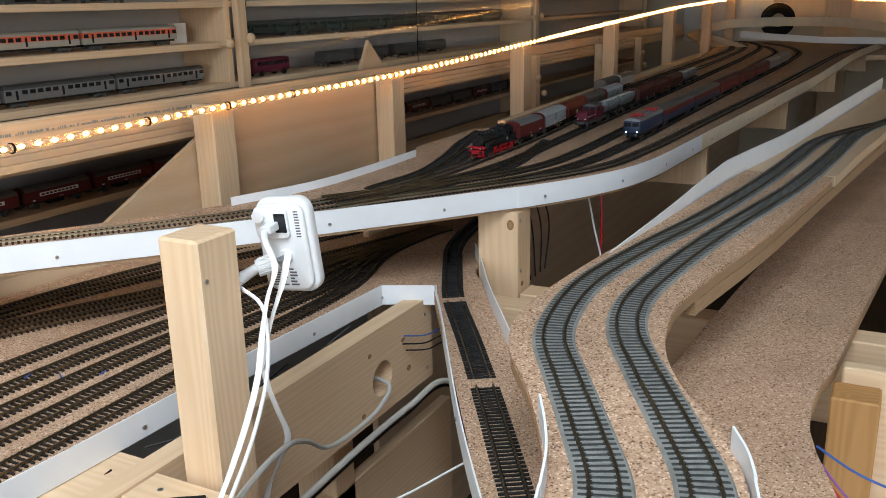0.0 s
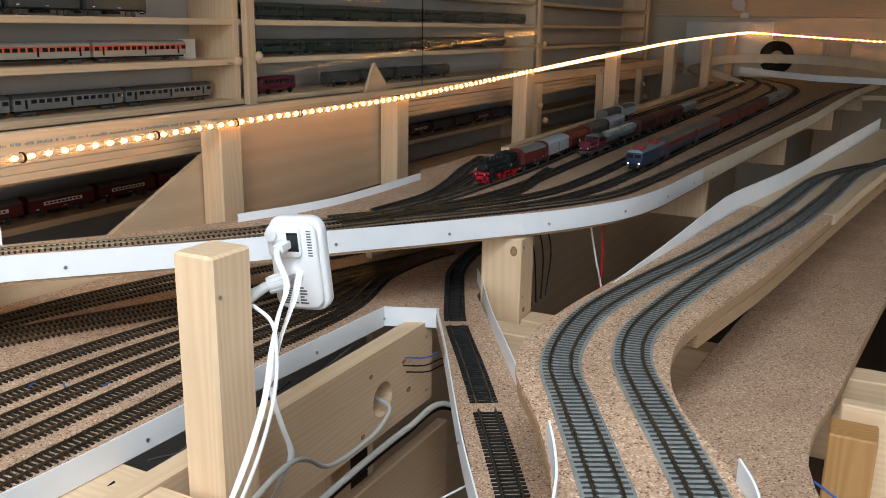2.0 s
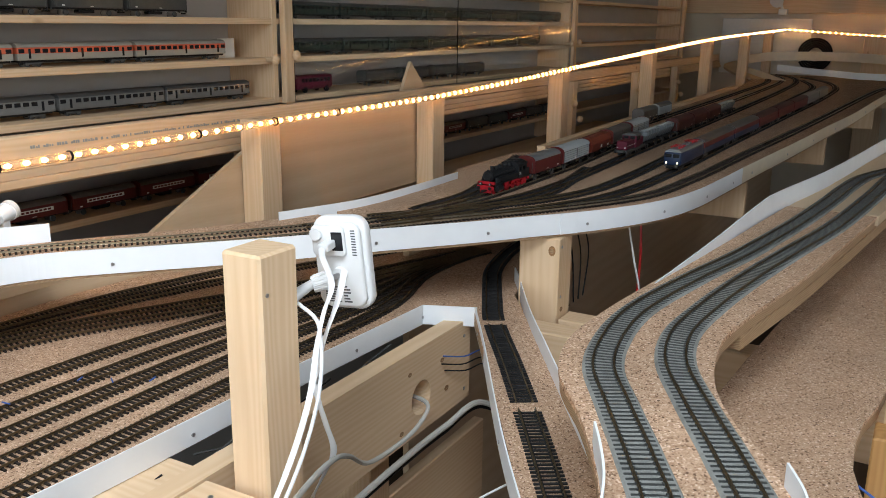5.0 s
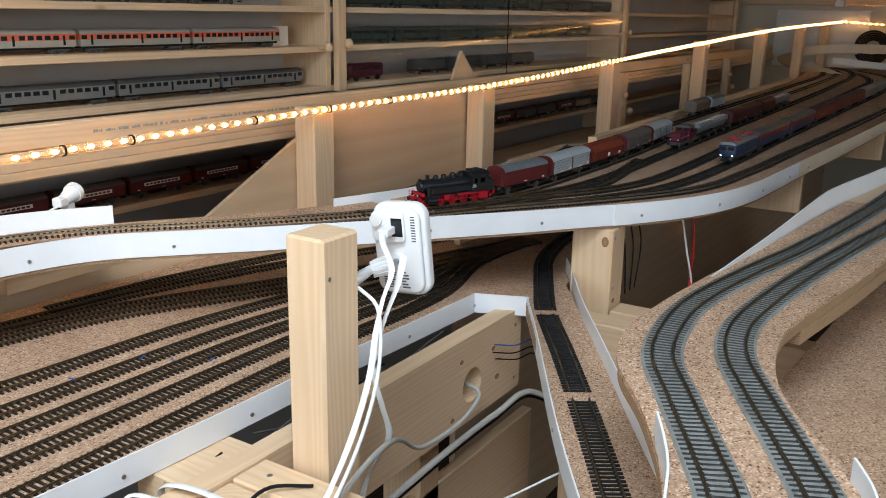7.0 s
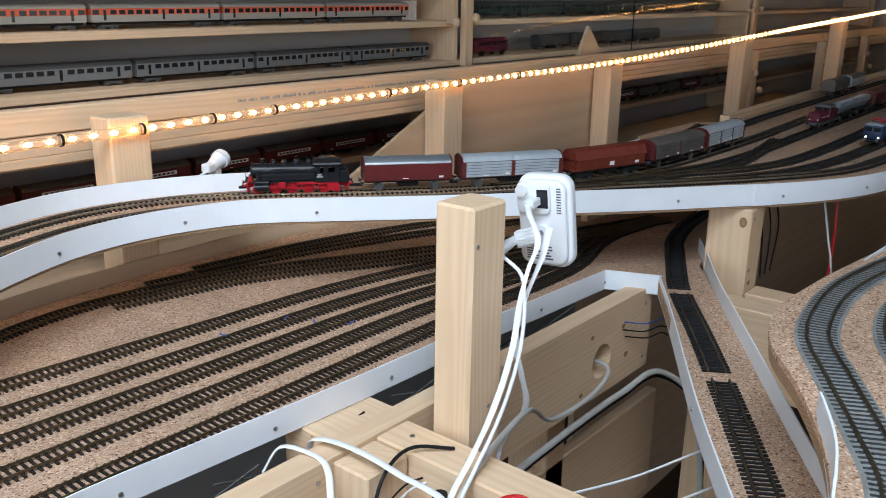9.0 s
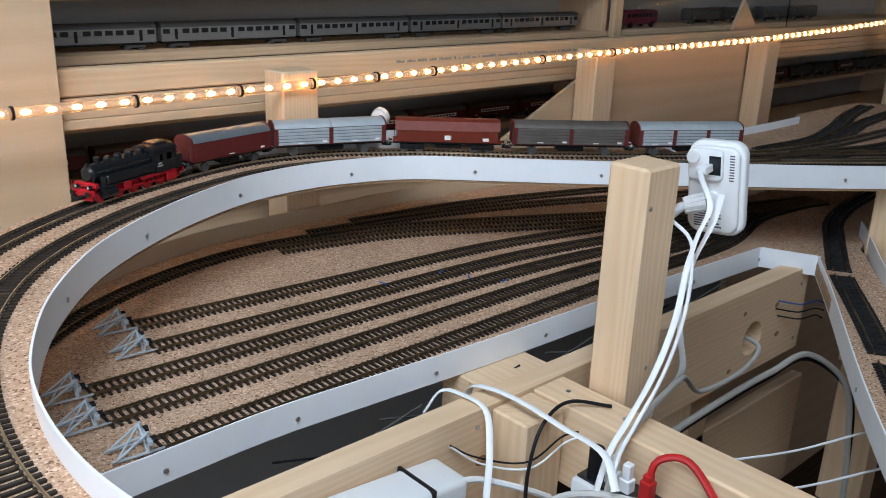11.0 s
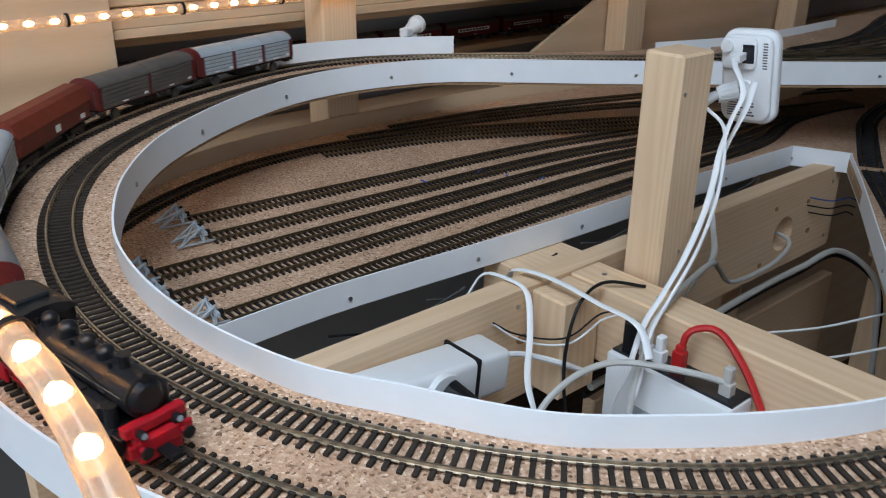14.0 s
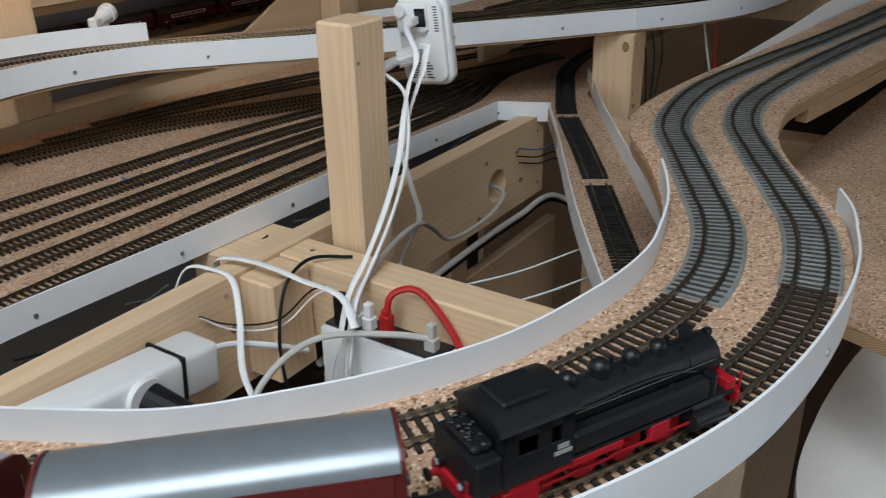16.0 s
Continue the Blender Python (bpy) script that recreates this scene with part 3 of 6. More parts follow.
part("strip", wme, WHITE, wedge)

# ------------------------------------------------------------------ track
GAUGE = 0.0165
sleeper_meshes = {}


def sleeper_mesh(material):
    if material.name not in sleeper_meshes:
        bm = bx(-0.0013, 0.0013, -0.0150, 0.0150, 0.0002, 0.0021, 0.0003)
        for s in (-1, 1):
            bx(-0.0016, 0.0016, s * 0.0083 - 0.0018, s * 0.0083 + 0.0018, 0.0019, 0.0027, 0.0, bm)
        sleeper_meshes[material.name] = mesh_from(bm, "sleeper", material)
    return sleeper_meshes[material.name]


def track(path, z, label, sleepers=SLEEPER, rails=RAIL, pitch=0.0067, singles=0, bed=None, single_from=0):
    """A length of track: two rails on sleepers; the first few hundred sleepers are pieces of their own."""
    ob = thing("track", label=label, category="railway track")
    p3 = np.c_[path, np.full(len(path), z)]
    prof = [(-0.0011, 0.0021), (0.0011, 0.0021), (0.0011, 0.0025), (0.00035, 0.0028), (0.00035, 0.0039), (0.0005, 0.0042), (0.0005, 0.0047), (-0.0005, 0.0047), (-0.0005, 0.0042), (-0.00035, 0.0039), (-0.00035, 0.0028), (-0.0011, 0.0025)]
    for s in (-1, 1):
        part("rail", sweep(p3, [(a + s * (GAUGE / 2 + 0.0005), b) for a, b in prof]), rails, ob)
    if bed:
        part("track_bed", sweep(p3, [(-0.0176, 0.0), (0.0176, 0.0), (0.0160, 0.0017), (-0.0160, 0.0017)]), bed, ob, "grey foam bed under the sleepers")
    s = np.r_[0, np.cumsum(np.linalg.norm(np.diff(path, axis=0), axis=1))]
    us = np.arange(pitch / 2, s[-1], pitch)
    me = sleeper_mesh(sleepers)
    d = np.gradient(path, axis=0)
    verts0 = [v.co.copy() for v in me.vertices]
    faces0 = [tuple(f.vertices) for f in me.polygons]
    V, F = [], []
    for k, u in enumerate(us):
        x, y = np.interp(u, s, path[:, 0]), np.interp(u, s, path[:, 1])
        i = min(int(np.searchsorted(s, u)), len(path) - 1)
        a = math.degrees(math.atan2(d[i][1], d[i][0]))
        m = pose(x, y, z, 0, 0, a)
        if single_from <= k < single_from + singles:
            o = part("sleeper", me, sleepers, ob)
            o.matrix_basis = m
        else:
            b = len(V)
            V += [m @ v for v in verts0]
            F += [tuple(b + j for j in f) for f in faces0]
    if V:
        me2 = bpy.data.meshes.new("sleeper_row")
        me2.from_pydata(V, [], F)
        me2.materials.append(sleepers)
        part("sleeper_row", me2, sleepers, ob, kind="stuff")
    return ob


iS = near_s(INNER, -0.16, -0.365)
oS = near_s(OUTER, -0.115, -0.414)
track(OUTER[:oS + 1], UZ, "brown sleepered outer loop track laid on cork", singles=290, single_from=370, rails=RAIL)
track(OUTER[oS:], UZ, "grey sleepered outer track of the double line on cork", sleepers=SLEEPERGREY, rails=RAILDARK, pitch=0.0064, singles=200, bed=BEDGREY)
track(INNER[:iS + 1], UZ, "brown sleepered inner loop track laid on cork", singles=290, single_from=370, rails=RAIL)
track(INNER[iS:], UZ, "grey sleepered inner track of the double line on cork", sleepers=SLEEPERGREY, rails=RAILDARK, pitch=0.0064, singles=200, bed=BEDGREY)
T2 = spline([(0.40, 0.274), (0.50, 0.215), (0.60, 0.165), (0.72, 0.120), (0.85, 0.102), (1.05, 0.102), (1.23, 0.105), (1.9, 0.110), (2.6, 0.117), (3.6, 0.135), (4.2, 0.165), (4.6, 0.235), (4.9, 0.36)], 0.01)
T3 = spline([(0.47, 0.19), (0.57, 0.122), (0.70, 0.045), (0.80, 0.002), (0.92, -0.022), (1.11, -0.034), (1.45, -0.038), (2.28, -0.052), (3.3, -0.068), (3.9, -0.05), (4.3, 0.03), (4.7, 0.20)], 0.01)
T4 = spline([(0.50, 0.235), (0.62, 0.150), (0.74, 0.075), (0.86, 0.035), (1.05, 0.022), (1.5, 0.026), (3.3, 0.03), (3.9, 0.05), (4.4, 0.16)], 0.01)
T0 = spline([(0.58, 0.205), (0.72, 0.196), (0.86, 0.222), (1.02, 0.268), (1.17, 0.300)], 0.01)
T00 = spline([(0.66, 0.180), (0.80, 0.185), (0.95, 0.215), (1.3, 0.245), (2.0, 0.258), (3.3, 0.272), (4.2, 0.300), (4.8, 0.42)], 0.01)
TX = spline([(0.50, 0.170), (0.66, 0.118), (0.80, 0.088), (0.95, 0.10), (1.10, 0.120)], 0.01)
for p, lab in ((T2, "dark station track curving out of the throat"), (T3, "dark station track curving out of the throat"), (T4, "dark station track curving out of the throat"), (T0, "short dark stub track behind the station"), (T00, "dark rear station track"), (TX, "crossing track of the station throat")):
    track(p, UZ + 0.0002, lab, sleepers=SLEEPERBLACK, rails=RAILDARK)
# yard: five stub tracks, their ladder and the line along the rear
YT = []
ends = ((-0.368, 0.171), (-0.385, 0.232), (-0.378, 0.287), (-0.298, 0.337), (-0.292, 0.396))
outs = ((0.20, 0.177), (0.20, 0.224), (0.20, 0.267), (0.20, 0.309), (0.20, 0.358))
joins = ((0.46, 0.174), (0.47, 0.203), (0.50, 0.226), (0.52, 0.248), (0.54, 0.280))
for (ax, ay), (bx_, by_), (cx, cy) in zip(ends, outs, joins):
    p = spline([(ax, ay), ((ax + bx_) / 2, (ay + by_) / 2), (bx_, by_), (cx, cy), (0.62, 0.203 + (cy - 0.15) * 0.35), (0.80, 0.198 + (cy - 0.15) * 0.1)], 0.01)
    YT.append(p)
    track(p, YZ, "straight yard track with dark brown sleepers ending at a buffer", rails=RAILDARK, singles=85)
rear_y = spline([(-0.44, 0.30), (-0.40, 0.385), (-0.33, 0.447), (-0.23, 0.500), (-0.12, 0.530), (0.0, 0.530), (0.155, 0.492), (0.356, 0.400), (0.56, 0.300), (0.80, 0.215)], 0.01)
track(rear_y, YZ, "dark curved track along the yard's rear", rails=RAILDARK)
track(spline([(-0.05, 0.510), (0.12, 0.470), (0.30, 0.385), (0.50, 0.285), (0.80, 0.190)], 0.01), YZ + 0.0002, "dark switch track of the yard throat", rails=RAILDARK)
track(spline([(0.02, 0.545), (0.20, 0.520), (0.42, 0.455), (0.62, 0.37), (0.90, 0.26)], 0.01), YZ + 0.0004, "dark rear yard track", rails=RAILDARK)
track(spline([(0.10, 0.555), (0.30, 0.530), (0.50, 0.475), (0.72, 0.40), (1.0, 0.30)], 0.01), YZ + 0.0002, "dark rear yard track", rails=RAILDARK)
branch = spline([(0.02, -0.276), (0.074, -0.242), (0.127, -0.209), (0.257, -0.127), (0.351, -0.066), (0.482, 0.021), (0.56, 0.062), (0.62, 0.092), (0.69, 0.125), (0.783, 0.150), (0.95, 0.172)], 0.006)
bs = [near_s(branch, 0.257, -0.127), near_s(branch, 0.475, 0.016)]
for seg in (branch[:bs[0] - 1], branch[bs[0] + 1:bs[1] - 1], branch[bs[1] + 1:]):
    track(seg, YZ, "black sleepered branch track on cork", sleepers=SLEEPERBLACK, rails=RAILDARK, singles=90)


# ------------------------------------------------------------------ timber
def timber(x0, x1, y0, y1, z0, z1, label, axis="x", bevel=0.002, name="timber", category="timber", m=None):
    return tagged(part(name, bx(x0, x1, y0, y1, z0, z1, bevel), m or PINE[axis]), label, category)


timber(0.004, 0.053, 0.003, 0.045, 0.70, 1.203, "upright light pine post carrying a small device", "z", 0.0025, "post", "post")


def bored_beam(x0, x1, y0, y1, z0, z1, hx, hz, r, n=32):
    """A beam on edge with a round hole bored through its side."""
    bm = bmesh.new()
    w = 0.045

    def rect(a):
        c, q = math.cos(a), math.sin(a)
        k = min(w / abs(c) if abs(c) > 1e-6 else 9, ((z1 - hz) if q > 0 else (hz - z0)) / abs(q) if abs(q) > 1e-6 else 9)
        return hx + k * c, hz + k * q
    corners = [math.atan2(z1 - hz, w), math.atan2(z1 - hz, -w), math.atan2(z0 - hz, -w), math.atan2(z0 - hz, w)]
    angles = sorted([2 * math.pi * k / n - math.pi for k in range(n)] + corners)
    m = len(angles)
    rings = {}
    for y in (y0, y1):
        rings[y] = ([bm.verts.new((hx + r * math.cos(a), y, hz + r * math.sin(a))) for a in angles], [bm.verts.new((rect(a)[0], y, rect(a)[1])) for a in angles])
        inner, outer = rings[y]
        for k in range(m):
            bm.faces.new((inner[k], inner[(k + 1) % m], outer[(k + 1) % m], outer[k]))
    for k in range(m):
        q = (k + 1) % m
        bm.faces.new((rings[y0][0][k], rings[y0][0][q], rings[y1][0][q], rings[y1][0][k]))
        mid = (rings[y0][1][k].co + rings[y0][1][q].co) / 2
        if abs(mid.x - hx) < w - 1e-5:
            bm.faces.new((rings[y0][1][k], rings[y0][1][q], rings[y1][1][q], rings[y1][1][k]))
    bmesh.ops.recalc_face_normals(bm, faces=bm.faces)
    bx(x0, hx - w, y0, y1, z0, z1, 0.0, bm)
    bx(hx + w, x1, y0, y1, z0, z1, 0.0, bm)
    return bm


BEAM = tagged(part("timber", bored_beam(-0.55, 0.512, 0.072, 0.098, 0.868, 0.987, 0.378, 0.917, 0.0235), PINE["x"]), "long planed pine beam on edge with a bored cable hole", "timber")
CROSS = timber(-0.046, -0.003, -0.365, 0.070, 0.905, 0.987, "planed pine cross beam beside the post", "y")
timber(-0.10, -0.048, 0.028, 0.070, 0.88, 0.985, "short pine block fixed in the beams' corner", "z")
timber(-0.07, 0.02, 0.100, 0.170, 0.90, 0.9790, "pine block under the yard board", "y")
BRIDGEPOST = timber(0.600, 0.650, -0.022, 0.040, 0.60, UZ - 0.018, "knotty pine post carrying the bridge", "z", name="post", category="post")
timber(0.53, 0.575, -0.20, 0.02, 0.86, 0.978, "pine cross member below the bridge post", "y")
timber(0.05, 0.62, 0.100, 0.118, 0.60, 0.78, "rough pine board low under the yard", "x")
timber(0.30, 0.345, 0.10, 0.16, 0.0, 0.86, "pine leg under the long beam", "z", name="post", category="post")
timber(-0.36, -0.315, 0.10, 0.145, 0.0, 0.866, "pine leg under the long beam", "z", name="post", category="post")
timber(0.600, 0.6445, -0.62, -0.024, 0.86, 0.975, "pine cross member running below the double track", "y")
rb_ = spline([(1.26, 0.293), (1.9, 0.313), (3.6, 0.343)], 0.05)
tagged(part("rear_edge_batten", sweep(np.c_[rb_, np.zeros(len(rb_))], [(-0.012, UZ - 0.02), (0.008, UZ - 0.02), (0.008, UZ + 0.012), (-0.012, UZ + 0.012)]), PINE["x"]), "pine batten along the station's rear edge", "batten")
timber(-0.54, -0.50, 0.02, 0.06, 0.0, UZ - 0.018, "pine leg carrying the loop board", "z", name="post", category="post")
stiff = spline([(0.33, -0.316), (0.528, -0.349), (0.89, -0.395), (1.3, -0.448), (1.8, -0.513), (2.3, -0.578)], 0.02)
tagged(part("stiffener", sweep(np.c_[stiff, np.zeros(len(stiff))], [(-0.006, 1.079), (0.006, 1.079), (0.006, 1.0945), (-0.006, 1.0945)]), PLYDARK), "layered plywood stiffener under the double track", "stiffener")
lowp = spline([(-0.36, -0.34), (-0.28, -0.37), (-0.14, -0.385), (0.0, -0.375), (0.10, -0.345), (0.14, -0.342)], 0.02)
tagged(part("curved_panel", sweep(np.c_[lowp, np.zeros(len(lowp))], [(-0.004, 0.2), (0.004, 0.2), (0.004, 1.094), (-0.004, 1.094)]), PLY), "shaded plywood panel under the loop's edge", "panel")
tagged(part("panel", bx(0.20, 0.60, -0.335, -0.328, 0.30, 0.982), PLY), "plain plywood side panel under the lower cork board", "panel")
tagged(part("panel", bx(0.70, 4.6, 0.290, 0.302, 0.30, UZ - 0.018), PLY), "shaded plywood panel below the station", "panel")
# ribs below the station's front
for x, y in ((1.262, -0.152), (2.10, -0.208), (3.15, -0.262), (4.14, -0.33)):
    tagged(part("rib", bx(x, x + 0.018, y, 0.28, 1.012, UZ - 0.018, 0.001), PINE["z"]), "upright pine rib carrying the station board", "rib", "ribs under the station board")

# wooden strip along the yard's rear
p = spline([(-0.47, 0.26), (-0.43, 0.37), (-0.37, 0.455), (-0.29, 0.520), (-0.213, 0.556), (-0.113, 0.581), (0.024, 0.591), (0.123, 0.594), (0.249, 0.597), (0.45, 0.580), (0.80, 0.530)], 0.012)
tagged(part("rear_batten", sweep(np.c_[p, np.zeros(len(p))], [(-0.002, YZ - 0.002), (0.002, YZ - 0.002), (0.002, YZ + 0.022), (-0.002, YZ + 0.022)]), PLY), "thin bent plywood batten along the yard's rear", "batten")
tagged(part("shelf_board", bx(-0.5, 3.4, 0.60, 0.92, 0.93, 0.945, 0.001), PLY), "plywood board behind the layout", "board")

# ------------------------------------------------------------------ pillars, light tube and the boards behind
PX = (0.022, 0.690, 1.310, 2.045, 2.865, 3.655, 4.35, 4.9)
for x in PX:
    rise = 1.213 + 0.0495 * min(max(0, x - 1.25), 2.42) + 0.028 * max(0, x - 3.67)
    back_y = 0.600 - 0.0513 * max(0, x - 1.25)
    tagged(part("pillar", bx(x - 0.003, x + 0.055, back_y, back_y + 0.048, 0.80, rise, 0.0025), PINE["z"]), "planed pine pillar carrying the light tube", "pillar", "pillars along the light tube")


def tube(points, label, spacing=0.0275, clips=()):
    """A clear light tube with a row of lit bulbs inside and dark clips."""
    ob = thing("light_tube", label=label, category="rope light")
    part("tube", hose(points, 0.0062, 10, 0.03), TUBE, ob, smooth=True)
    p = spline(points, spacing)
    d = np.gradient(p, axis=0)
    for c, t in zip(p, d):
        t = Vector(t).normalized()
        o = part("bulb", bulb_mesh, BULB, ob)
        o.matrix_basis = Matrix.Translation(c) @ t.to_track_quat("X", "Z").to_matrix().to_4x4()
    for u in clips:
        i = int(u * (len(p) - 1))
        c, t = Vector(p[i]), Vector(d[i]).normalized()
        own = bmesh.new()
        n = 14
        m = Matrix.Translation(c + t * spacing * 0.5) @ t.to_track_quat("Z", "Y").to_matrix().to_4x4()
        ringv = [[own.verts.new(m @ Vector((r * math.cos(2 * math.pi * k / n), r * math.sin(2 * math.pi * k / n), z))) for k in range(n)] for r, z in ((0.0068, -0.0016), (0.0078, -0.0016), (0.0078, 0.0016), (0.0068, 0.0016))]
        for a, b in zip(ringv, ringv[1:] + ringv[:1]):
            for k in range(n):
                own.faces.new((a[k], a[(k + 1) % n], b[(k + 1) % n], b[k]))
        bmesh.ops.recalc_face_normals(own, faces=own.faces)
        part("clip", own, BLACK, ob, "black cable clip")
    return ob


bulb_mesh = mesh_from(ball((0, 0, 0), 0.0019, n=8, squash=(2.9, 1, 1)), "bulb", BULB, True)
tube([(-0.42, 0.593, 1.190), (0.04, 0.593, 1.196), (0.71, 0.593, 1.208), (1.34, 0.590, 1.215), (2.45, 0.534, 1.269), (3.7, 0.470, 1.326), (4.4, 0.425, 1.347), (5.1, 0.375, 1.366)], "clear rope light with warm bulbs along the pillars", clips=(0.018, 0.043, 0.066, 0.088, 0.108, 0.128, 0.172, 0.206, 0.24, 0.31, 0.38))
tube([(0.8, -1.05, 1.52), (2.5, -1.05, 1.53), (5.1, -1.05, 1.54)], "clear rope light with warm bulbs along the aisle rail", 0.030)
tube([(5.16, 0.36, 1.366), (5.16, 0.05, 1.347), (5.16, -0.9, 1.300)], "clear rope light with warm bulbs on the far wall", 0.032)
tube([(-0.42, 0.593, 1.190), (-0.56, 0.53, 1.192), (-0.650, 0.32, 1.196), (-0.645, 0.10, 1.202), (-0.602, -0.08, 1.206), (-0.588, -0.17, 1.204), (-0.592, -0.26, 1.195), (-0.605, -0.36, 1.175)], "clear rope light with warm bulbs bent round the loop's end", clips=(0.1, 0.3, 0.55, 0.8))

timber(0.78, 5.12, -1.082, -1.0575, 1.49, 1.56, "pine rail carrying a rope light beside the aisle", "x")
for x in (0.80, 2.9, 5.05):
    timber(x, x + 0.045, -1.130, -1.083, 0.0, 1.55, "pine post under the aisle's light rail", "z", name="post", category="post")

gb = bmesh.new()
gv = [gb.verts.new((x, 0.650, z)) for x, z in ((0.42, 1.00), (0.42, 1.02), (0.74, 1.170), (0.83, 1.199), (1.37, 1.214), (1.37, 1.00))]
gf = gb.faces.new(gv)
ext = bmesh.ops.extrude_face_region(gb, geom=[gf])
bmesh.ops.translate(gb, verts=[v for v in ext["geom"] if isinstance(v, bmesh.types.BMVert)], vec=(0, 0.009, 0))
bmesh.ops.recalc_face_normals(gb, faces=gb.faces)
tagged(part("backing_board", gb, PLY), "plain plywood board with a sloping edge behind the pillars", "board")
tb = bmesh.new()
tv = [tb.verts.new((x, 0.75, z)) for x, z in ((1.395, 1.19), (1.453, 1.287), (1.555, 1.19))]
tf = tb.faces.new(tv)
ext = bmesh.ops.extrude_face_region(tb, geom=[tf])
bmesh.ops.translate(tb, verts=[v for v in ext["geom"] if isinstance(v, bmesh.types.BMVert)], vec=(0, 0.009, 0))
bmesh.ops.recalc_face_normals(tb, faces=tb.faces)
tagged(part("plywood_offcut", tb, PLY), "triangular plywood offcut standing behind the panel", "offcut")
tagged(part("plywood_sheet", bx(-1.6, -0.245, 0.672, 0.684, 0.70, 1.75, 0.001), PLY), "large plain plywood sheet standing before the shelves", "plywood sheet")
ledge = thing("plywood_ledge", label="thick layered plywood ledge below the display shelves", category="ledge")
for k in range(3):
    part("layer", bx(-1.5, 4.9, 0.690 + 0.004 * k, 0.93, 1.146 + 0.0125 * k, 1.158 + 0.0125 * k, 0.0008), PLY, ledge)
plank = thing("pine_plank", label="long pine plank on edge with a faint printed stamp", category="plank")
part("board", bx(-1.5, 4.9, 0.705, 0.728, 1.1845, 1.219, 0.002), PINE["x"], plank)
px = 0.30
random.seed(4)
while px < 0.80:
    w_ = random.choice((0.002, 0.003, 0.004))
    part("print_bar", bx(px, px + w_, 0.7036, 0.7046, 1.199, 1.199 + random.choice((0.003, 0.0045)), 0), GREYPLASTIC, plank, "grey stamp mark")
    px += w_ + random.choice((0.0015, 0.002, 0.007))

# ------------------------------------------------------------------ display shelves
cab = thing("display_shelves", label="pine display shelves filled with model trains against the wall", category="shelves")
part("back_panel", bx(-1.5, 4.9, 1.085, 1.095, 0.90, 1.95), CABBACK, cab, "grey back panel")
SH = (1.012, 1.103, 1.205, 1.300, 1.392, 1.487)
for z in SH:
    part("shelf", bx(-1.5, 4.9, 0.945, 1.085, z - 0.014, z, 0.001), PINE["x"], cab)
for x in (-0.9, 1.135, 3.05, 4.86):
    part("upright", bx(x, x + 0.018, 0.944, 1.085, 1.192, 1.95, 0.001), PINE["z"], cab)
    part("upright", bx(x, x + 0.018, 0.944, 1.085, 0.9, 1.137, 0.001), PINE["z"], cab)
    part("stile", bx(x + 0.026, x + 0.058, 0.926, 0.943, 1.190, 1.95, 0.0015), PINE["z"], cab)
for x, z in ((1.114, 1.297), (1.192, 1.305), (3.03, 1.305), (3.12, 1.31)):
    k = part("knob", cyl((x, 0.925, z), (x, 0.944, z), 0.006, 12), PINE["y"], cab, "turned wooden knob")
    part("knob_head", ball((x, 0.918, z), 0.0125, n=14, squash=(1, 0.8, 1)), PINE["y"], k, smooth=True)
for x in (2.39, 3.15, 3.78):
    part("lower_stile", bx(x, x + 0.04, 0.655, 0.688, 0.945, 1.19, 0.0015), PINE["z"], cab)
    for dx, z in ((0.0, 1.115), (0.06, 1.055)):
        part("knob", ball((x + dx, 0.648, z), 0.012, n=12), PINE["y"], cab, "turned wooden knob", smooth=True)
GLASS = mat("cabinet_glass", (0.95, 0.97, 0.97), 0.02, trans=1.0, vary=0.0)
GLASS.node_tree.nodes["Principled BSDF"].inputs["IOR"].default_value = 1.22
for x0, x1 in ((1.196, 2.03), (2.036, 3.05)):
    g = tagged(part("glass_door", bx(x0, x1, 0.9285, 0.9315, 1.192, 1.95), GLASS), "sliding clear glass door before the shelves", "glass door", "glass doors of the shelves")
    g.visible_shadow = False


# ------------------------------------------------------------------ rolling stock
def loft_x(profile, x0, x1, bm=None):
    own = bmesh.new()
    a = [own.verts.new((x0, y, z)) for y, z in profile]
    b = [own.verts.new((x1, y, z)) for y, z in profile]
    n = len(profile)
    for k in range(n):
        own.faces.new((a[k], a[(k + 1) % n], b[(k + 1) % n], b[k]))
    own.faces.new(a)
    own.faces.new(b)
    bmesh.ops.recalc_face_normals(own, faces=own.faces)
    return join(bm, own)


def arch(w, z0, h, n=9):
    return [(w * math.cos(math.pi * k / (n - 1)), z0 + h * math.sin(math.pi * k / (n - 1))) for k in range(n)]


def wheels(ob, xs, r=0.0054, material=None):
    for x in xs:
        for s in (-1, 1):
            w = part("wheel", cyl((x, s * 0.0072, r), (x, s * 0.0098, r), r, 16), material or DARKGREY, ob)
            part("tread", cyl((x, s * 0.0066, r), (x, s * 0.0073, r), r + 0.0008, 16), METAL, w)


def buffers(ob, L, material=None, plate=None, z=0.0118):
    for e in (-1, 1):
        for s in (-1, 1):
            b = part("buffer", cyl((e * (L / 2 - 0.005), s * 0.0100, z), (e * (L / 2 - 0.0012), s * 0.0100, z), 0.0013, 8), material or BLACK, ob)
            part("buffer_plate", cyl((e * (L / 2 - 0.0012), s * 0.0100, z), (e * (L / 2), s * 0.0100, z), 0.0027, 12), plate or DARKGREY, b)
        part("coupling", bx(*sorted((e * (L / 2 - 0.004), e * (L / 2 + 0.005))), -0.003, 0.003, 0.006, 0.009, 0.0005), BLACK, ob)


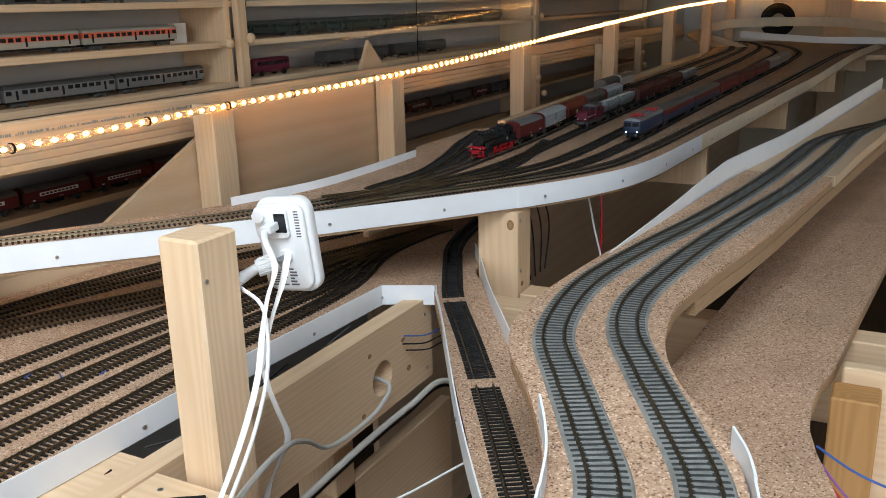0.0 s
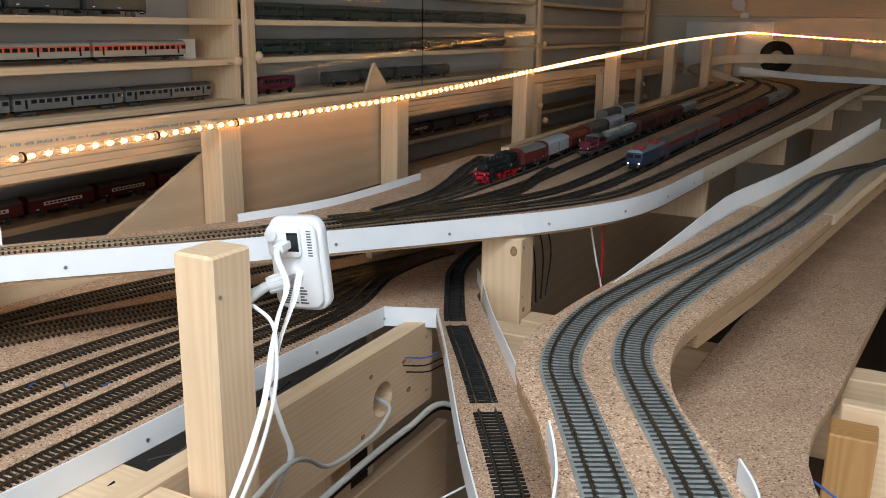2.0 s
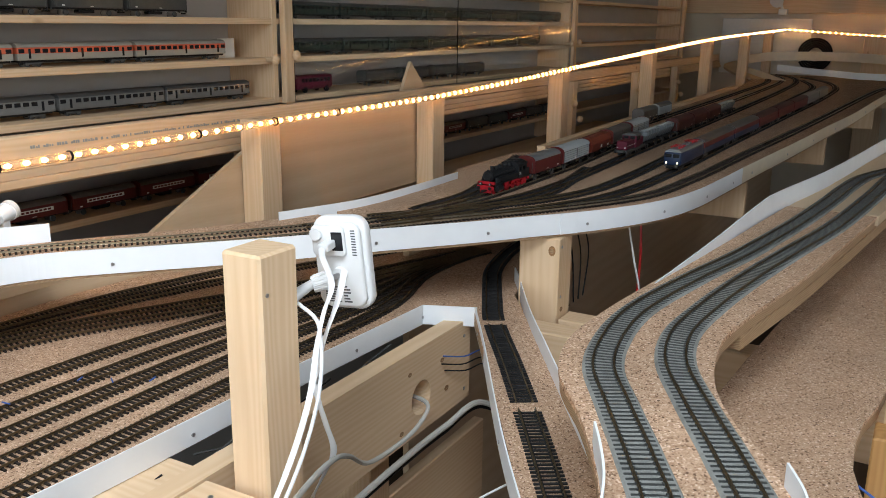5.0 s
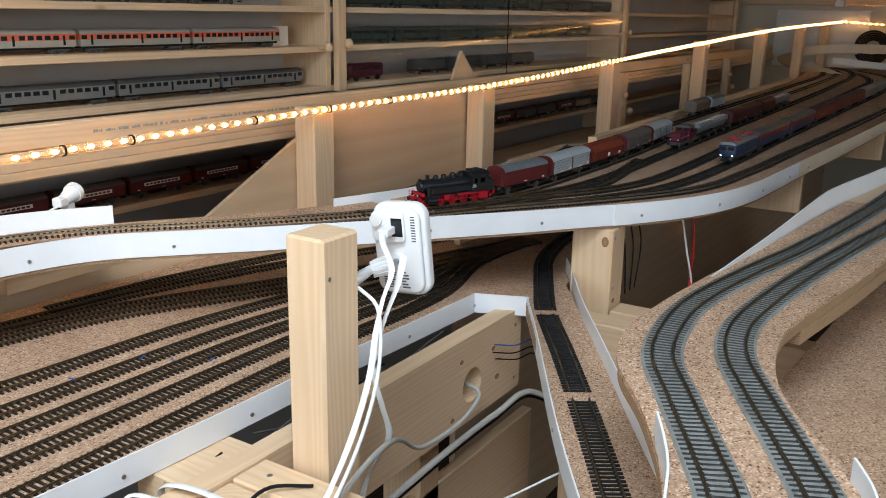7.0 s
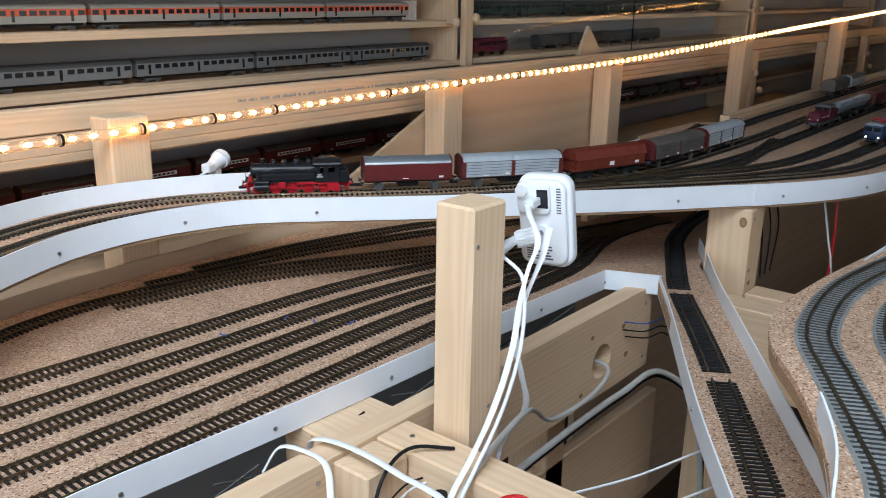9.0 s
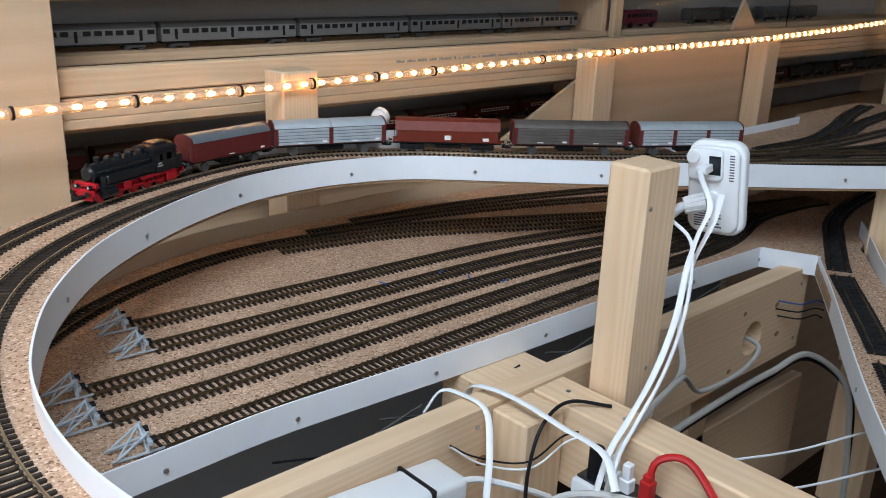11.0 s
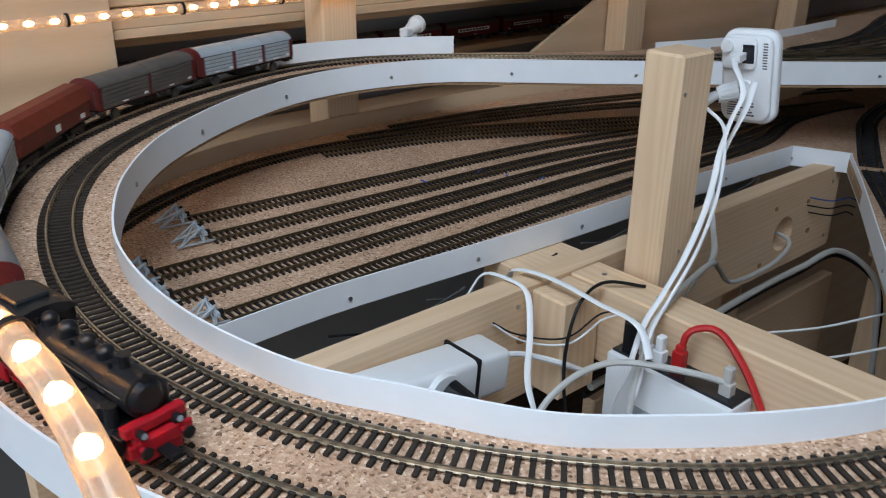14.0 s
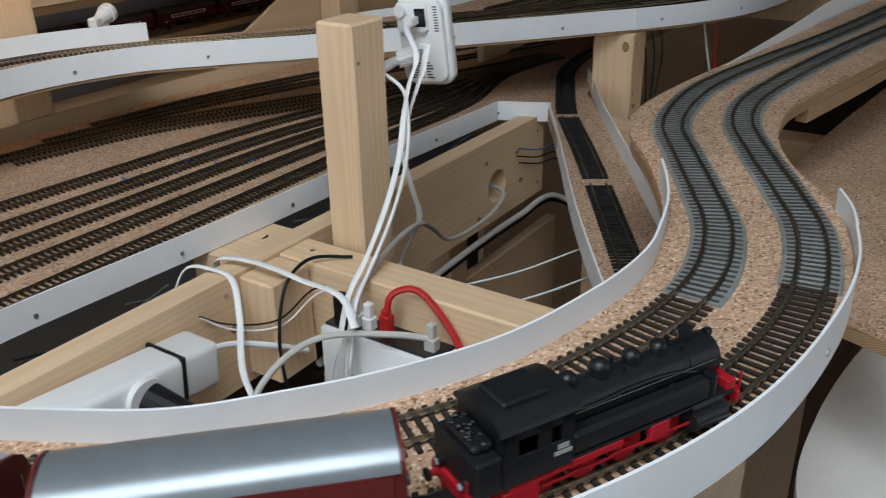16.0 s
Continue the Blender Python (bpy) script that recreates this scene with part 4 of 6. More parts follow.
def frame_under(ob, L, z0=0.008, z1=0.0145):
    part("underframe", bx(-L / 2 + 0.006, L / 2 - 0.006, -0.0115, 0.0115, z1 - 0.003, z1, 0.0004), BLACK, ob)
    part("brake_gear", bx(-L * 0.12, L * 0.10, -0.008, 0.008, 0.005, z1 - 0.0035, 0.001), BLACK, ob)


def van(L, body, roof, label, panels=1, ends=None, slats=False, name="covered_wagon", group="goods train"):
    """A two-axled covered goods wagon."""
    # Panels behind slats are coloured dark so the shallow gaps look shaded.
    shade = PALESHADE if body is PALE else DARKGREY
    ob = thing(name, label=label, category="model wagon", group=group)
    frame_under(ob, L)
    x0, x1 = -L / 2 + 0.0055, L / 2 - 0.0055
    part("wagon_body", loft_x([(-0.0160, 0.0145), (0.0160, 0.0145), (0.0160, 0.0370), (-0.0160, 0.0370)], x0, x1), ends or body, ob)
    n = panels
    w = (x1 - x0 - 0.004) / n
    for k in range(n):
        a = x0 + 0.002 + k * w
        for s in (-1, 1):
            pan = part("side_panel", bx(a + (0.0025 if slats else 0.0006), a + w - (0.0025 if slats else 0.0006), *sorted((s * 0.0158, s * 0.0167)), 0.0152, 0.0362, 0.0003), shade if slats else body, ob)
            if slats:
                for q in range(5):
                    part("slat", bx(a + 0.003, a + w - 0.003, *sorted((s * 0.0166, s * 0.0174)), 0.0157 + q * 0.0041, 0.0191 + q * 0.0041, 0.0003), body, pan)
            part("marking", bx(a + w * 0.08, a + w * 0.08 + 0.006, *sorted((s * 0.0174, s * 0.0176)), 0.0175, 0.0200), PAPER, pan)
            part("marking", bx(a + w * 0.5, a + w * 0.5 + 0.008, *sorted((s * 0.0174, s * 0.0176)), 0.0170, 0.0182), PAPER, pan)
    prof = [(y, z) for y, z in arch(0.0170, 0.0366, 0.0085, 11)]
    for k in range(n):
        a = x0 + k * (x1 - x0) / n
        part("roof", loft_x(prof, a + 0.0003, a + (x1 - x0) / n - 0.0003), roof, ob, smooth=True)
    for e in (x0 - 0.0008, x1 + 0.0008):
        part("end_wall", loft_x([(-0.0168, 0.0148), (0.0168, 0.0148), (0.0168, 0.0372)] + arch(0.0168, 0.0372, 0.0086, 9)[1:-1] + [(-0.0168, 0.0372)], e - 0.0007, e + 0.0007), ends or body, ob)
        for s in (-1, 1):
            part("handrail", cyl((e * 1.012, s * 0.012, 0.016), (e * 1.012, s * 0.012, 0.034), 0.0004, 6), DARKGREY, ob)
    wheels(ob, (-L * 0.30, L * 0.30))
    buffers(ob, L)
    return ob


def hopper(L, body, label, group="goods train"):
    """A bogie wagon with a swinging roof and sloping ends."""
    ob = thing("hopper_wagon", label=label, category="model wagon", group=group)
    frame_under(ob, L)
    x0, x1 = -L / 2 + 0.012, L / 2 - 0.012
    part("wagon_body", loft_x([(-0.0150, 0.0145), (0.0150, 0.0145), (0.0166, 0.0300), (-0.0166, 0.0300)], x0, x1), body, ob)
    part("roof", loft_x([(-0.0172, 0.0302), (0.0172, 0.0302), (0.0120, 0.0418), (0.0060, 0.0445), (-0.0060, 0.0445), (-0.0120, 0.0418)], x0 - 0.003, x1 + 0.003), body, ob)
    for e in (-1, 1):
        part("end_platform", bx(*sorted((e * (L / 2 - 0.013), e * (L / 2 - 0.006))), -0.014, 0.014, 0.0140, 0.0156, 0.0003), body, ob)
        part("handrail", cyl((e * (L / 2 - 0.008), 0.012, 0.015), (e * (L / 2 - 0.008), 0.012, 0.028), 0.0005, 6), body, ob)
        part("ladder", bx(*sorted((e * (L / 2 - 0.0115), e * (L / 2 - 0.0105))), -0.006, 0.006, 0.0156, 0.038), body, ob)
        part("bogie", bx(e * L * 0.30 - 0.016, e * L * 0.30 + 0.016, -0.0115, 0.0115, 0.004, 0.0105, 0.001), BLACK, ob)
    for s in (-1, 1):
        part("marking", bx(-0.004, 0.004, *sorted((s * 0.0152, s * 0.0165)), 0.018, 0.024), PAPER, ob)
        part("marking", bx(-0.055, -0.047, *sorted((s * 0.0152, s * 0.0162)), 0.017, 0.021), PAPER, ob)
    wheels(ob, (-L * 0.30 - 0.01, -L * 0.30 + 0.01, L * 0.30 - 0.01, L * 0.30 + 0.01))
    buffers(ob, L)
    return ob


def tank_engine(L=0.144, label="black tank engine model with a red frame and wheels"):
    """A tank engine: long boiler, side tanks, cab with bunker, red running gear. x is ahead."""
    ob = thing("steam_locomotive", label=label, category="model locomotive", group="goods train")
    H2 = L / 2
    part("frame", bx(-H2 + 0.006, H2 - 0.006, -0.0075, 0.0075, 0.0085, 0.0150, 0.0006), LOCORED, ob, "bright red frame")
    part("running_board", bx(-H2 + 0.028, H2 - 0.010, -0.0158, 0.0158, 0.0158, 0.0170, 0.0003), LOCOBLACK, ob)
    for s in (-1, 1):
        part("red_valance", bx(-H2 + 0.020, H2 - 0.070, *sorted((s * 0.0148, s * 0.0160)), 0.0125, 0.0158, 0.0003), LOCORED, ob, "bright red valance")
        part("side_tank", bx(-H2 + 0.049, H2 - 0.024, *sorted((s * 0.0085, s * 0.0158)), 0.0170, 0.0272, 0.0016), LOCOBLACK, ob)
        part("cylinder", cyl((H2 - 0.034, s * 0.0148, 0.0095), (H2 - 0.016, s * 0.0148, 0.0095), 0.0048, 14), LOCOBLACK, ob, smooth=True)
        part("valve_chest", cyl((H2 - 0.034, s * 0.0140, 0.0152), (H2 - 0.017, s * 0.0140, 0.0152), 0.0026, 10), LOCOBLACK, ob)
        part("coupling_rod", bx(-0.036, 0.030, *sorted((s * 0.0132, s * 0.0139)), 0.0062, 0.0078, 0.0002), LOCORED, ob, "red coupling rod")
        part("connecting_rod", bx(-0.004, H2 - 0.030, *sorted((s * 0.0142, s * 0.0149)), 0.0080, 0.0094, 0.0002), LOCORED, ob, "red connecting rod")
        part("rod_bracket", bx(0.016, 0.026, *sorted((s * 0.0135, s * 0.0162)), 0.0080, 0.0165, 0.0006), LOCORED, ob, "bright red bracket")
        part("cab_step", bx(-H2 + 0.018, -H2 + 0.034, *sorted((s * 0.0140, s * 0.0158)), 0.0035, 0.0125, 0.0004), LOCORED, ob, "bright red cab step")
    part("boiler", cyl((-H2 + 0.049, 0, 0.0288), (H2 - 0.030, 0, 0.0288), 0.0092, 20), LOCOBLACK, ob, smooth=True)
    sb = part("smokebox", cyl((H2 - 0.030, 0, 0.0288), (H2 - 0.0135, 0, 0.0288), 0.0096, 20), LOCOBLACK, ob, smooth=True)
    part("smokebox_door", cyl((H2 - 0.0135, 0, 0.0288), (H2 - 0.0110, 0, 0.0288), 0.0084, 20, 0.006), LOCOBLACK, sb, smooth=True)
    for k in range(1, 5):
        part("boiler_band", cyl((-H2 + 0.049 + k * 0.0155, 0, 0.0288), (-H2 + 0.0496 + k * 0.0155, 0, 0.0288), 0.00935, 20), LOCOBLACK, ob)
    for x, r, h in ((0.0455, 0.0028, 0.0085), (0.0310, 0.0040, 0.0075), (0.0168, 0.0040, 0.0080), (0.0008, 0.0046, 0.0086), (-0.0150, 0.0040, 0.0080)):
        if x > 0.04:
            ch = part("chimney", cyl((x, 0, 0.0355), (x, 0, 0.0355 + h), r * 0.85, 14, r), LOCOBLACK, ob, smooth=True)
            part("chimney_rim", cyl((x, 0, 0.0355 + h - 0.001), (x, 0, 0.0355 + h + 0.0004), r * 1.15, 14), LOCOBLACK, ch)
        else:
            dm = part("dome", cyl((x, 0, 0.0350), (x, 0, 0.0355 + h * 0.65), r, 14), LOCOBLACK, ob, smooth=True)
            part("dome_cap", ball((x, 0, 0.0355 + h * 0.65), r, n=14, squash=(1, 1, 0.75)), LOCOBLACK, dm, smooth=True)
    for s in (-1, 1):
        pipe = part("steam_pipe", hose([(-0.0260, s * 0.0090, 0.0335), (-0.0100, s * 0.0094, 0.0320), (0.0120, s * 0.0092, 0.0330), (0.0330, s * 0.0094, 0.0318), (0.0440, s * 0.0100, 0.0290)], 0.0006, 6, 0.003), LOCOBLACK, ob, smooth=True)
        part("handrail", cyl((-0.026, s * 0.0098, 0.0312), (0.055, s * 0.0098, 0.0312), 0.0003, 5), DARKGREY, ob)
        for x in (-0.018, 0.004, 0.026, 0.048):
            part("rail_stud", cyl((x, s * 0.0088, 0.0312), (x, s * 0.0101, 0.0312), 0.0005, 6), DARKGREY, ob)
        part("air_pump", cyl((0.0505, s * 0.0120, 0.0172), (0.0505, s * 0.0120, 0.0270), 0.0030, 12), LOCOBLACK, ob, smooth=True)
        part("tank_cover", cyl((0.030, s * 0.0122, 0.0270), (0.030, s * 0.0122, 0.0281), 0.0022, 10), LOCOBLACK, ob)
        for x in (-0.020, 0.010, 0.040):
            part("valve", cyl((x, s * 0.0035, 0.0360), (x, s * 0.0040, 0.0400), 0.0009, 8), LOCOBLACK, ob)
    # cab with openings in its sides
    c0, c1 = -H2 + 0.018, -H2 + 0.049
    part("cab_front", bx(c1 - 0.0012, c1, -0.0158, 0.0158, 0.0170, 0.0388, 0.0003), LOCOBLACK, ob)
    part("cab_rear", bx(c0, c0 + 0.0012, -0.0158, 0.0158, 0.0170, 0.0388, 0.0003), LOCOBLACK, ob)
    for s in (-1, 1):
        y = sorted((s * 0.0148, s * 0.0160))
        side = part("cab_side", bx(c0, c1, *y, 0.0140, 0.0275, 0.0003), LOCOBLACK, ob)
        part("cab_pillar", bx(c0, c0 + 0.006, *y, 0.0275, 0.0383), LOCOBLACK, side)
        part("cab_pillar", bx(c0 + 0.0150, c0 + 0.0205, *y, 0.0275, 0.0383), LOCOBLACK, side)
        part("cab_pillar", bx(c1 - 0.0055, c1, *y, 0.0275, 0.0383), LOCOBLACK, side)
        part("cab_header", bx(c0, c1, *y, 0.0350, 0.0388), LOCOBLACK, side)
        part("number_plate", bx(c0 + 0.022, c0 + 0.030, *sorted((s * 0.0160, s * 0.0163)), 0.0215, 0.0232), GREYPLASTIC, side, "pale plate of plain bars")
        part("number_plate", bx(c0 + 0.0235, c0 + 0.0285, *sorted((s * 0.0160, s * 0.0163)), 0.0240, 0.0262), GREYPLASTIC, side, "pale plate of plain bars")
    part("cab_floor", bx(c0, c1, -0.0150, 0.0150, 0.0165, 0.0172), LOCOBLACK, ob)
    rf = part("cab_roof", loft_x(arch(0.0164, 0.0386, 0.0060, 11), c0 - 0.002, c1 + 0.003), LOCOBLACK, ob, smooth=True)
    part("roof_vent", bx(c0 + 0.004, c1 - 0.006, -0.0085, 0.0085, 0.0430, 0.0464, 0.0010), LOCOBLACK, rf)
    part("bunker", bx(-H2 + 0.0065, c0, -0.0155, 0.0155, 0.0140, 0.0300, 0.0009), LOCOBLACK, ob)
    part("bunker_top", bx(-H2 + 0.0085, c0, -0.0100, 0.0100, 0.0298, 0.0335, 0.0012), LOCOBLACK, ob)
    random.seed(12)
    for k in range(26):
        part("coal", ball((random.uniform(-H2 + 0.010, c0 - 0.001), random.uniform(-0.011, 0.011), 0.0335 + random.uniform(-0.0008, 0.0012)), random.uniform(0.0009, 0.0017), n=6), LOCOBLACK, ob)
    for k, x in enumerate((-0.034, -0.013, 0.008, 0.029)):
        for s in (-1, 1):
            w = part("driving_wheel", cyl((x, s * 0.0080, 0.0078), (x, s * 0.0105, 0.0078), 0.0078, 20), LOCORED, ob, "red driving wheel")
            part("tyre", cyl((x, s * 0.0072, 0.0078), (x, s * 0.0080, 0.0078), 0.0085, 20), METAL, w)
            part("hub", cyl((x, s * 0.0105, 0.0078), (x, s * 0.0122, 0.0078), 0.0022, 10), LOCORED, w)
    for x in (-H2 + 0.022, H2 - 0.018):
        for s in (-1, 1):
            w = part("carrying_wheel", cyl((x, s * 0.0080, 0.0050), (x, s * 0.0100, 0.0050), 0.0050, 16), LOCORED, ob, "red carrying wheel")
            part("tyre", cyl((x, s * 0.0072, 0.0050), (x, s * 0.0080, 0.0050), 0.0058, 16), METAL, w)
    for e in (-1, 1):
        part("buffer_beam", bx(*sorted((e * (H2 - 0.0070), e * (H2 - 0.0050))), -0.0150, 0.0150, 0.0085, 0.0145, 0.0004), LOCORED, ob, "bright red buffer beam")
        for s in (-1, 1):
            b = part("buffer", cyl((e * (H2 - 0.0050), s * 0.0100, 0.0118), (e * (H2 - 0.0012), s * 0.0100, 0.0118), 0.0014, 8), LOCORED, ob)
            part("buffer_plate", cyl((e * (H2 - 0.0012), s * 0.0100, 0.0118), (e * H2, s * 0.0100, 0.0118), 0.0028, 12), BLACK, b)
            lm = part("lamp", cyl((e * (H2 - 0.0075), s * 0.0085, 0.0178), (e * (H2 - 0.0040), s * 0.0085, 0.0178), 0.0019, 10), LOCOBLACK, ob)
            part("lens", cyl((e * (H2 - 0.0040), s * 0.0085, 0.0178), (e * (H2 - 0.0036), s * 0.0085, 0.0178), 0.0014, 10), PALE, lm)
        part("guard_rail", cyl((e * (H2 - 0.004), -0.013, 0.0145), (e * (H2 - 0.004), -0.013, 0.0230), 0.0005, 6), LOCORED, ob)
        part("rail_guard", bx(*sorted((e * (H2 - 0.010), e * (H2 - 0.006))), -0.010, 0.010, 0.0030, 0.0085, 0.0006), LOCORED, ob)
        part("coupling", bx(*sorted((e * (H2 - 0.006), e * (H2 + 0.005))), -0.003, 0.003, 0.006, 0.009, 0.0005), BLACK, ob)
    part("lamp", cyl((H2 - 0.0150, 0, 0.0385), (H2 - 0.0120, 0, 0.0385), 0.0019, 10), LOCOBLACK, ob)
    part("front_steps", bx(H2 - 0.013, H2 - 0.008, -0.0145, 0.0145, 0.0165, 0.0215, 0.0006), LOCORED, ob)
    return ob


def coach(L, lower, upper, roof, label, n=14, group="", doors=True, name="passenger_coach"):
    """A bogie coach: body in two colours, roof, and every window of one side."""
    ob = thing(name, label=label, category="model coach", group=group)
    x0, x1 = -L / 2 + 0.003, L / 2 - 0.003
    part("underframe", bx(x0 + 0.004, x1 - 0.004, -0.012, 0.012, 0.0080, 0.0125, 0.0006), BLACK, ob)
    part("coach_body", bx(x0, x1, -0.0160, 0.0160, 0.0120, 0.0240, 0.0006), lower, ob)
    part("window_band", bx(x0, x1, -0.01595, 0.01595, 0.0240, 0.0350, 0.0004), upper, ob)
    part("roof", loft_x(arch(0.0163, 0.0348, 0.0085, 11), x0, x1), roof, ob, smooth=True)
    w = (x1 - x0) / n
    wm = mesh_from(bx(-w * 0.36, w * 0.36, -0.0163, -0.0156, 0.0248, 0.0322, 0.0004), "window", GLASSDARK)
    dm_ = mesh_from(bx(-w * 0.16, w * 0.16, -0.0163, -0.0156, 0.0150, 0.0322, 0.0004), "door_window", GLASSDARK)
    for k in range(n):
        o = part("window", dm_ if doors and k in (1, n // 2, n - 2) else wm, GLASSDARK, ob)
        o.matrix_basis = pose(x0 + (k + 0.5) * w, 0, 0)
    for e in (-1, 1):
        part("bogie", bx(e * L * 0.36 - 0.016, e * L * 0.36 + 0.016, -0.0115, 0.0115, 0.0035, 0.0085, 0.001), DARKGREY if lower is not ORANGE else ORANGE, ob)
    wheels(ob, (-L * 0.36 - 0.012, -L * 0.36 + 0.012, L * 0.36 - 0.012, L * 0.36 + 0.012))
    return ob


loco = tank_engine()
TRAIN = [(loco, 0.144)]
TRAIN.append((van(0.128, WINERED, SILVER, "wine red covered wagon model with a silvery arched roof", 1), 0.128))
TRAIN.append((van(0.158, PALE, PALE, "pale grey sliding wall wagon with red ends", 2, WINERED, True), 0.158))
TRAIN.append((hopper(0.158, RUSTRED, "rust red swing roof hopper wagon"), 0.158))
TRAIN.append((van(0.166, BROWNGREY, BROWNGREY, "weathered brown grey sliding wall wagon with red ends", 2, WINERED, True), 0.166))
TRAIN.append((van(0.162, PALE, PALE, "pale grey sliding wall wagon with dark divided sides", 3, WINERED, True), 0.162))
RH = UZ + 0.0047


def on_track(path, s_at, L, z=RH):
    """The pose of a vehicle whose middle lies s_at along a path that it follows forwards."""
    s = np.r_[0, np.cumsum(np.linalg.norm(np.diff(path, axis=0), axis=1))]
    f = [np.interp(s_at + L * 0.3, s, path[:, k]) for k in range(2)]
    b = [np.interp(s_at - L * 0.3, s, path[:, k]) for k in range(2)]
    return pose((f[0] + b[0]) / 2, (f[1] + b[1]) / 2, z, 0, 0, math.degrees(math.atan2(f[1] - b[1], f[0] - b[0])))


# standing trains in the station
def stand(ob, path, x, L, z=RH + 0.0002):
    i = near_s(path, x, np.interp(x, path[:, 0], path[:, 1]))
    s = np.r_[0, np.cumsum(np.linalg.norm(np.diff(path, axis=0), axis=1))]
    m = on_track(path, s[i], L, z)
    ob.matrix_basis = m @ pose(0, 0, 0, 0, 0, 180)
    return ob


def electric_loco(L=0.188):
    ob = thing("electric_locomotive", label="blue electric locomotive model with a silver roof and red pantographs", category="model locomotive")
    H2 = L / 2
    part("underframe", bx(-H2 + 0.008, H2 - 0.008, -0.012, 0.012, 0.005, 0.0125, 0.001), BLACK, ob)
    part("loco_body", bx(-H2 + 0.006, H2 - 0.006, -0.0165, 0.0165, 0.0115, 0.0365, 0.0035, segs=3), BLUELOCO, ob, smooth=True)
    part("roof", loft_x(arch(0.0160, 0.0360, 0.0060, 11), -H2 + 0.008, H2 - 0.008), SILVER, ob, smooth=True)
    for k in range(5):
        part("vent", bx(-0.055 + k * 0.024, -0.040 + k * 0.024, -0.0170, -0.0163, 0.0265, 0.0330, 0.0003), DARKGREY, ob)
    for s in (-1, 1):
        part("windscreen", bx(H2 - 0.0068, H2 - 0.0055, *sorted((s * 0.0015, s * 0.0135)), 0.0265, 0.0335, 0.0003), GLASSDARK, ob)
        lm = part("headlight", cyl((H2 - 0.0065, s * 0.0105, 0.0165), (H2 - 0.0045, s * 0.0105, 0.0165), 0.0020, 10), SILVER, ob)
        part("lens", cyl((H2 - 0.0045, s * 0.0105, 0.0165), (H2 - 0.0041, s * 0.0105, 0.0165), 0.0015, 10), HEADLIGHT, lm)
    for e in (-1, 1):
        pg = part("pantograph", cyl((e * 0.050 - 0.016, -0.009, 0.0425), (e * 0.050 + 0.016, -0.009, 0.0425), 0.0007, 6), LOCORED, ob, "folded red pantograph")
        part("pan_arm", cyl((e * 0.050 - 0.016, 0.009, 0.0425), (e * 0.050 + 0.016, 0.009, 0.0425), 0.0007, 6), LOCORED, pg)
        for q in (-0.016, 0.0, 0.016):
            part("pan_bar", cyl((e * 0.050 + q, -0.011, 0.0445), (e * 0.050 + q, 0.011, 0.0445), 0.0007, 6), LOCORED, pg)
            part("insulator", cyl((e * 0.050 + q, 0.006, 0.0405), (e * 0.050 + q, 0.006, 0.0445), 0.0012, 8), LOCORED, pg)
    for k in range(6):
        part("roof_gear", bx(-0.025 + k * 0.009, -0.020 + k * 0.009, -0.005, 0.005, 0.0412, 0.0445, 0.0006), SILVER if k % 2 else DARKGREY, ob)
    for x in (-0.06, -0.04, 0.04, 0.06):
        wheels(ob, (x,), 0.0066)
    buffers(ob, L)
    return ob


def diesel_loco(L=0.142):
    ob = thing("diesel_locomotive", label="dark red diesel locomotive model with a raised cab", category="model locomotive")
    H2 = L / 2
    part("underframe", bx(-H2 + 0.006, H2 - 0.006, -0.0145, 0.0145, 0.0085, 0.0145, 0.0006), DARKGREY, ob)
    part("front_hood", bx(0.008, H2 - 0.010, -0.0115, 0.0115, 0.0145, 0.0330, 0.0022, segs=2), MAGENTA, ob)
    part("rear_hood", bx(-H2 + 0.010, -0.022, -0.0115, 0.0115, 0.0145, 0.0330, 0.0022, segs=2), MAGENTA, ob)
    cb = part("cab", bx(-0.022, 0.008, -0.0155, 0.0155, 0.0145, 0.0400, 0.0010), MAGENTA, ob)
    part("cab_roof", loft_x(arch(0.0165, 0.0398, 0.0050, 9), -0.025, 0.011), ROOFGREY, cb, smooth=True)
    for s in (-1, 1):
        part("cab_window", bx(0.0076, 0.0086, *sorted((s * 0.002, s * 0.013)), 0.0330, 0.0385), GLASSDARK, cb)
        part("cab_window", bx(-0.018, 0.004, *sorted((s * 0.0152, s * 0.0158)), 0.0300, 0.0380), GLASSDARK, cb)
        lm = part("headlight", cyl((H2 - 0.0105, s * 0.008, 0.0195), (H2 - 0.0085, s * 0.008, 0.0195), 0.0016, 10), SILVER, ob)
        part("lens", cyl((H2 - 0.0085, s * 0.008, 0.0195), (H2 - 0.0082, s * 0.008, 0.0195), 0.0012, 10), PAPER, lm)
        part("handrail", cyl((0.01, s * 0.0142, 0.0240), (H2 - 0.008, s * 0.0142, 0.0240), 0.0005, 6), PAPER, ob)
    for k in range(3):
        part("hood_vent", bx(0.016 + k * 0.014, 0.026 + k * 0.014, -0.006, 0.006, 0.0328, 0.0340, 0.0003), WINERED, ob)
    wheels(ob, (-0.045, -0.025, 0.025, 0.045), 0.0058)
    buffers(ob, L, plate=BLACK)
    return ob


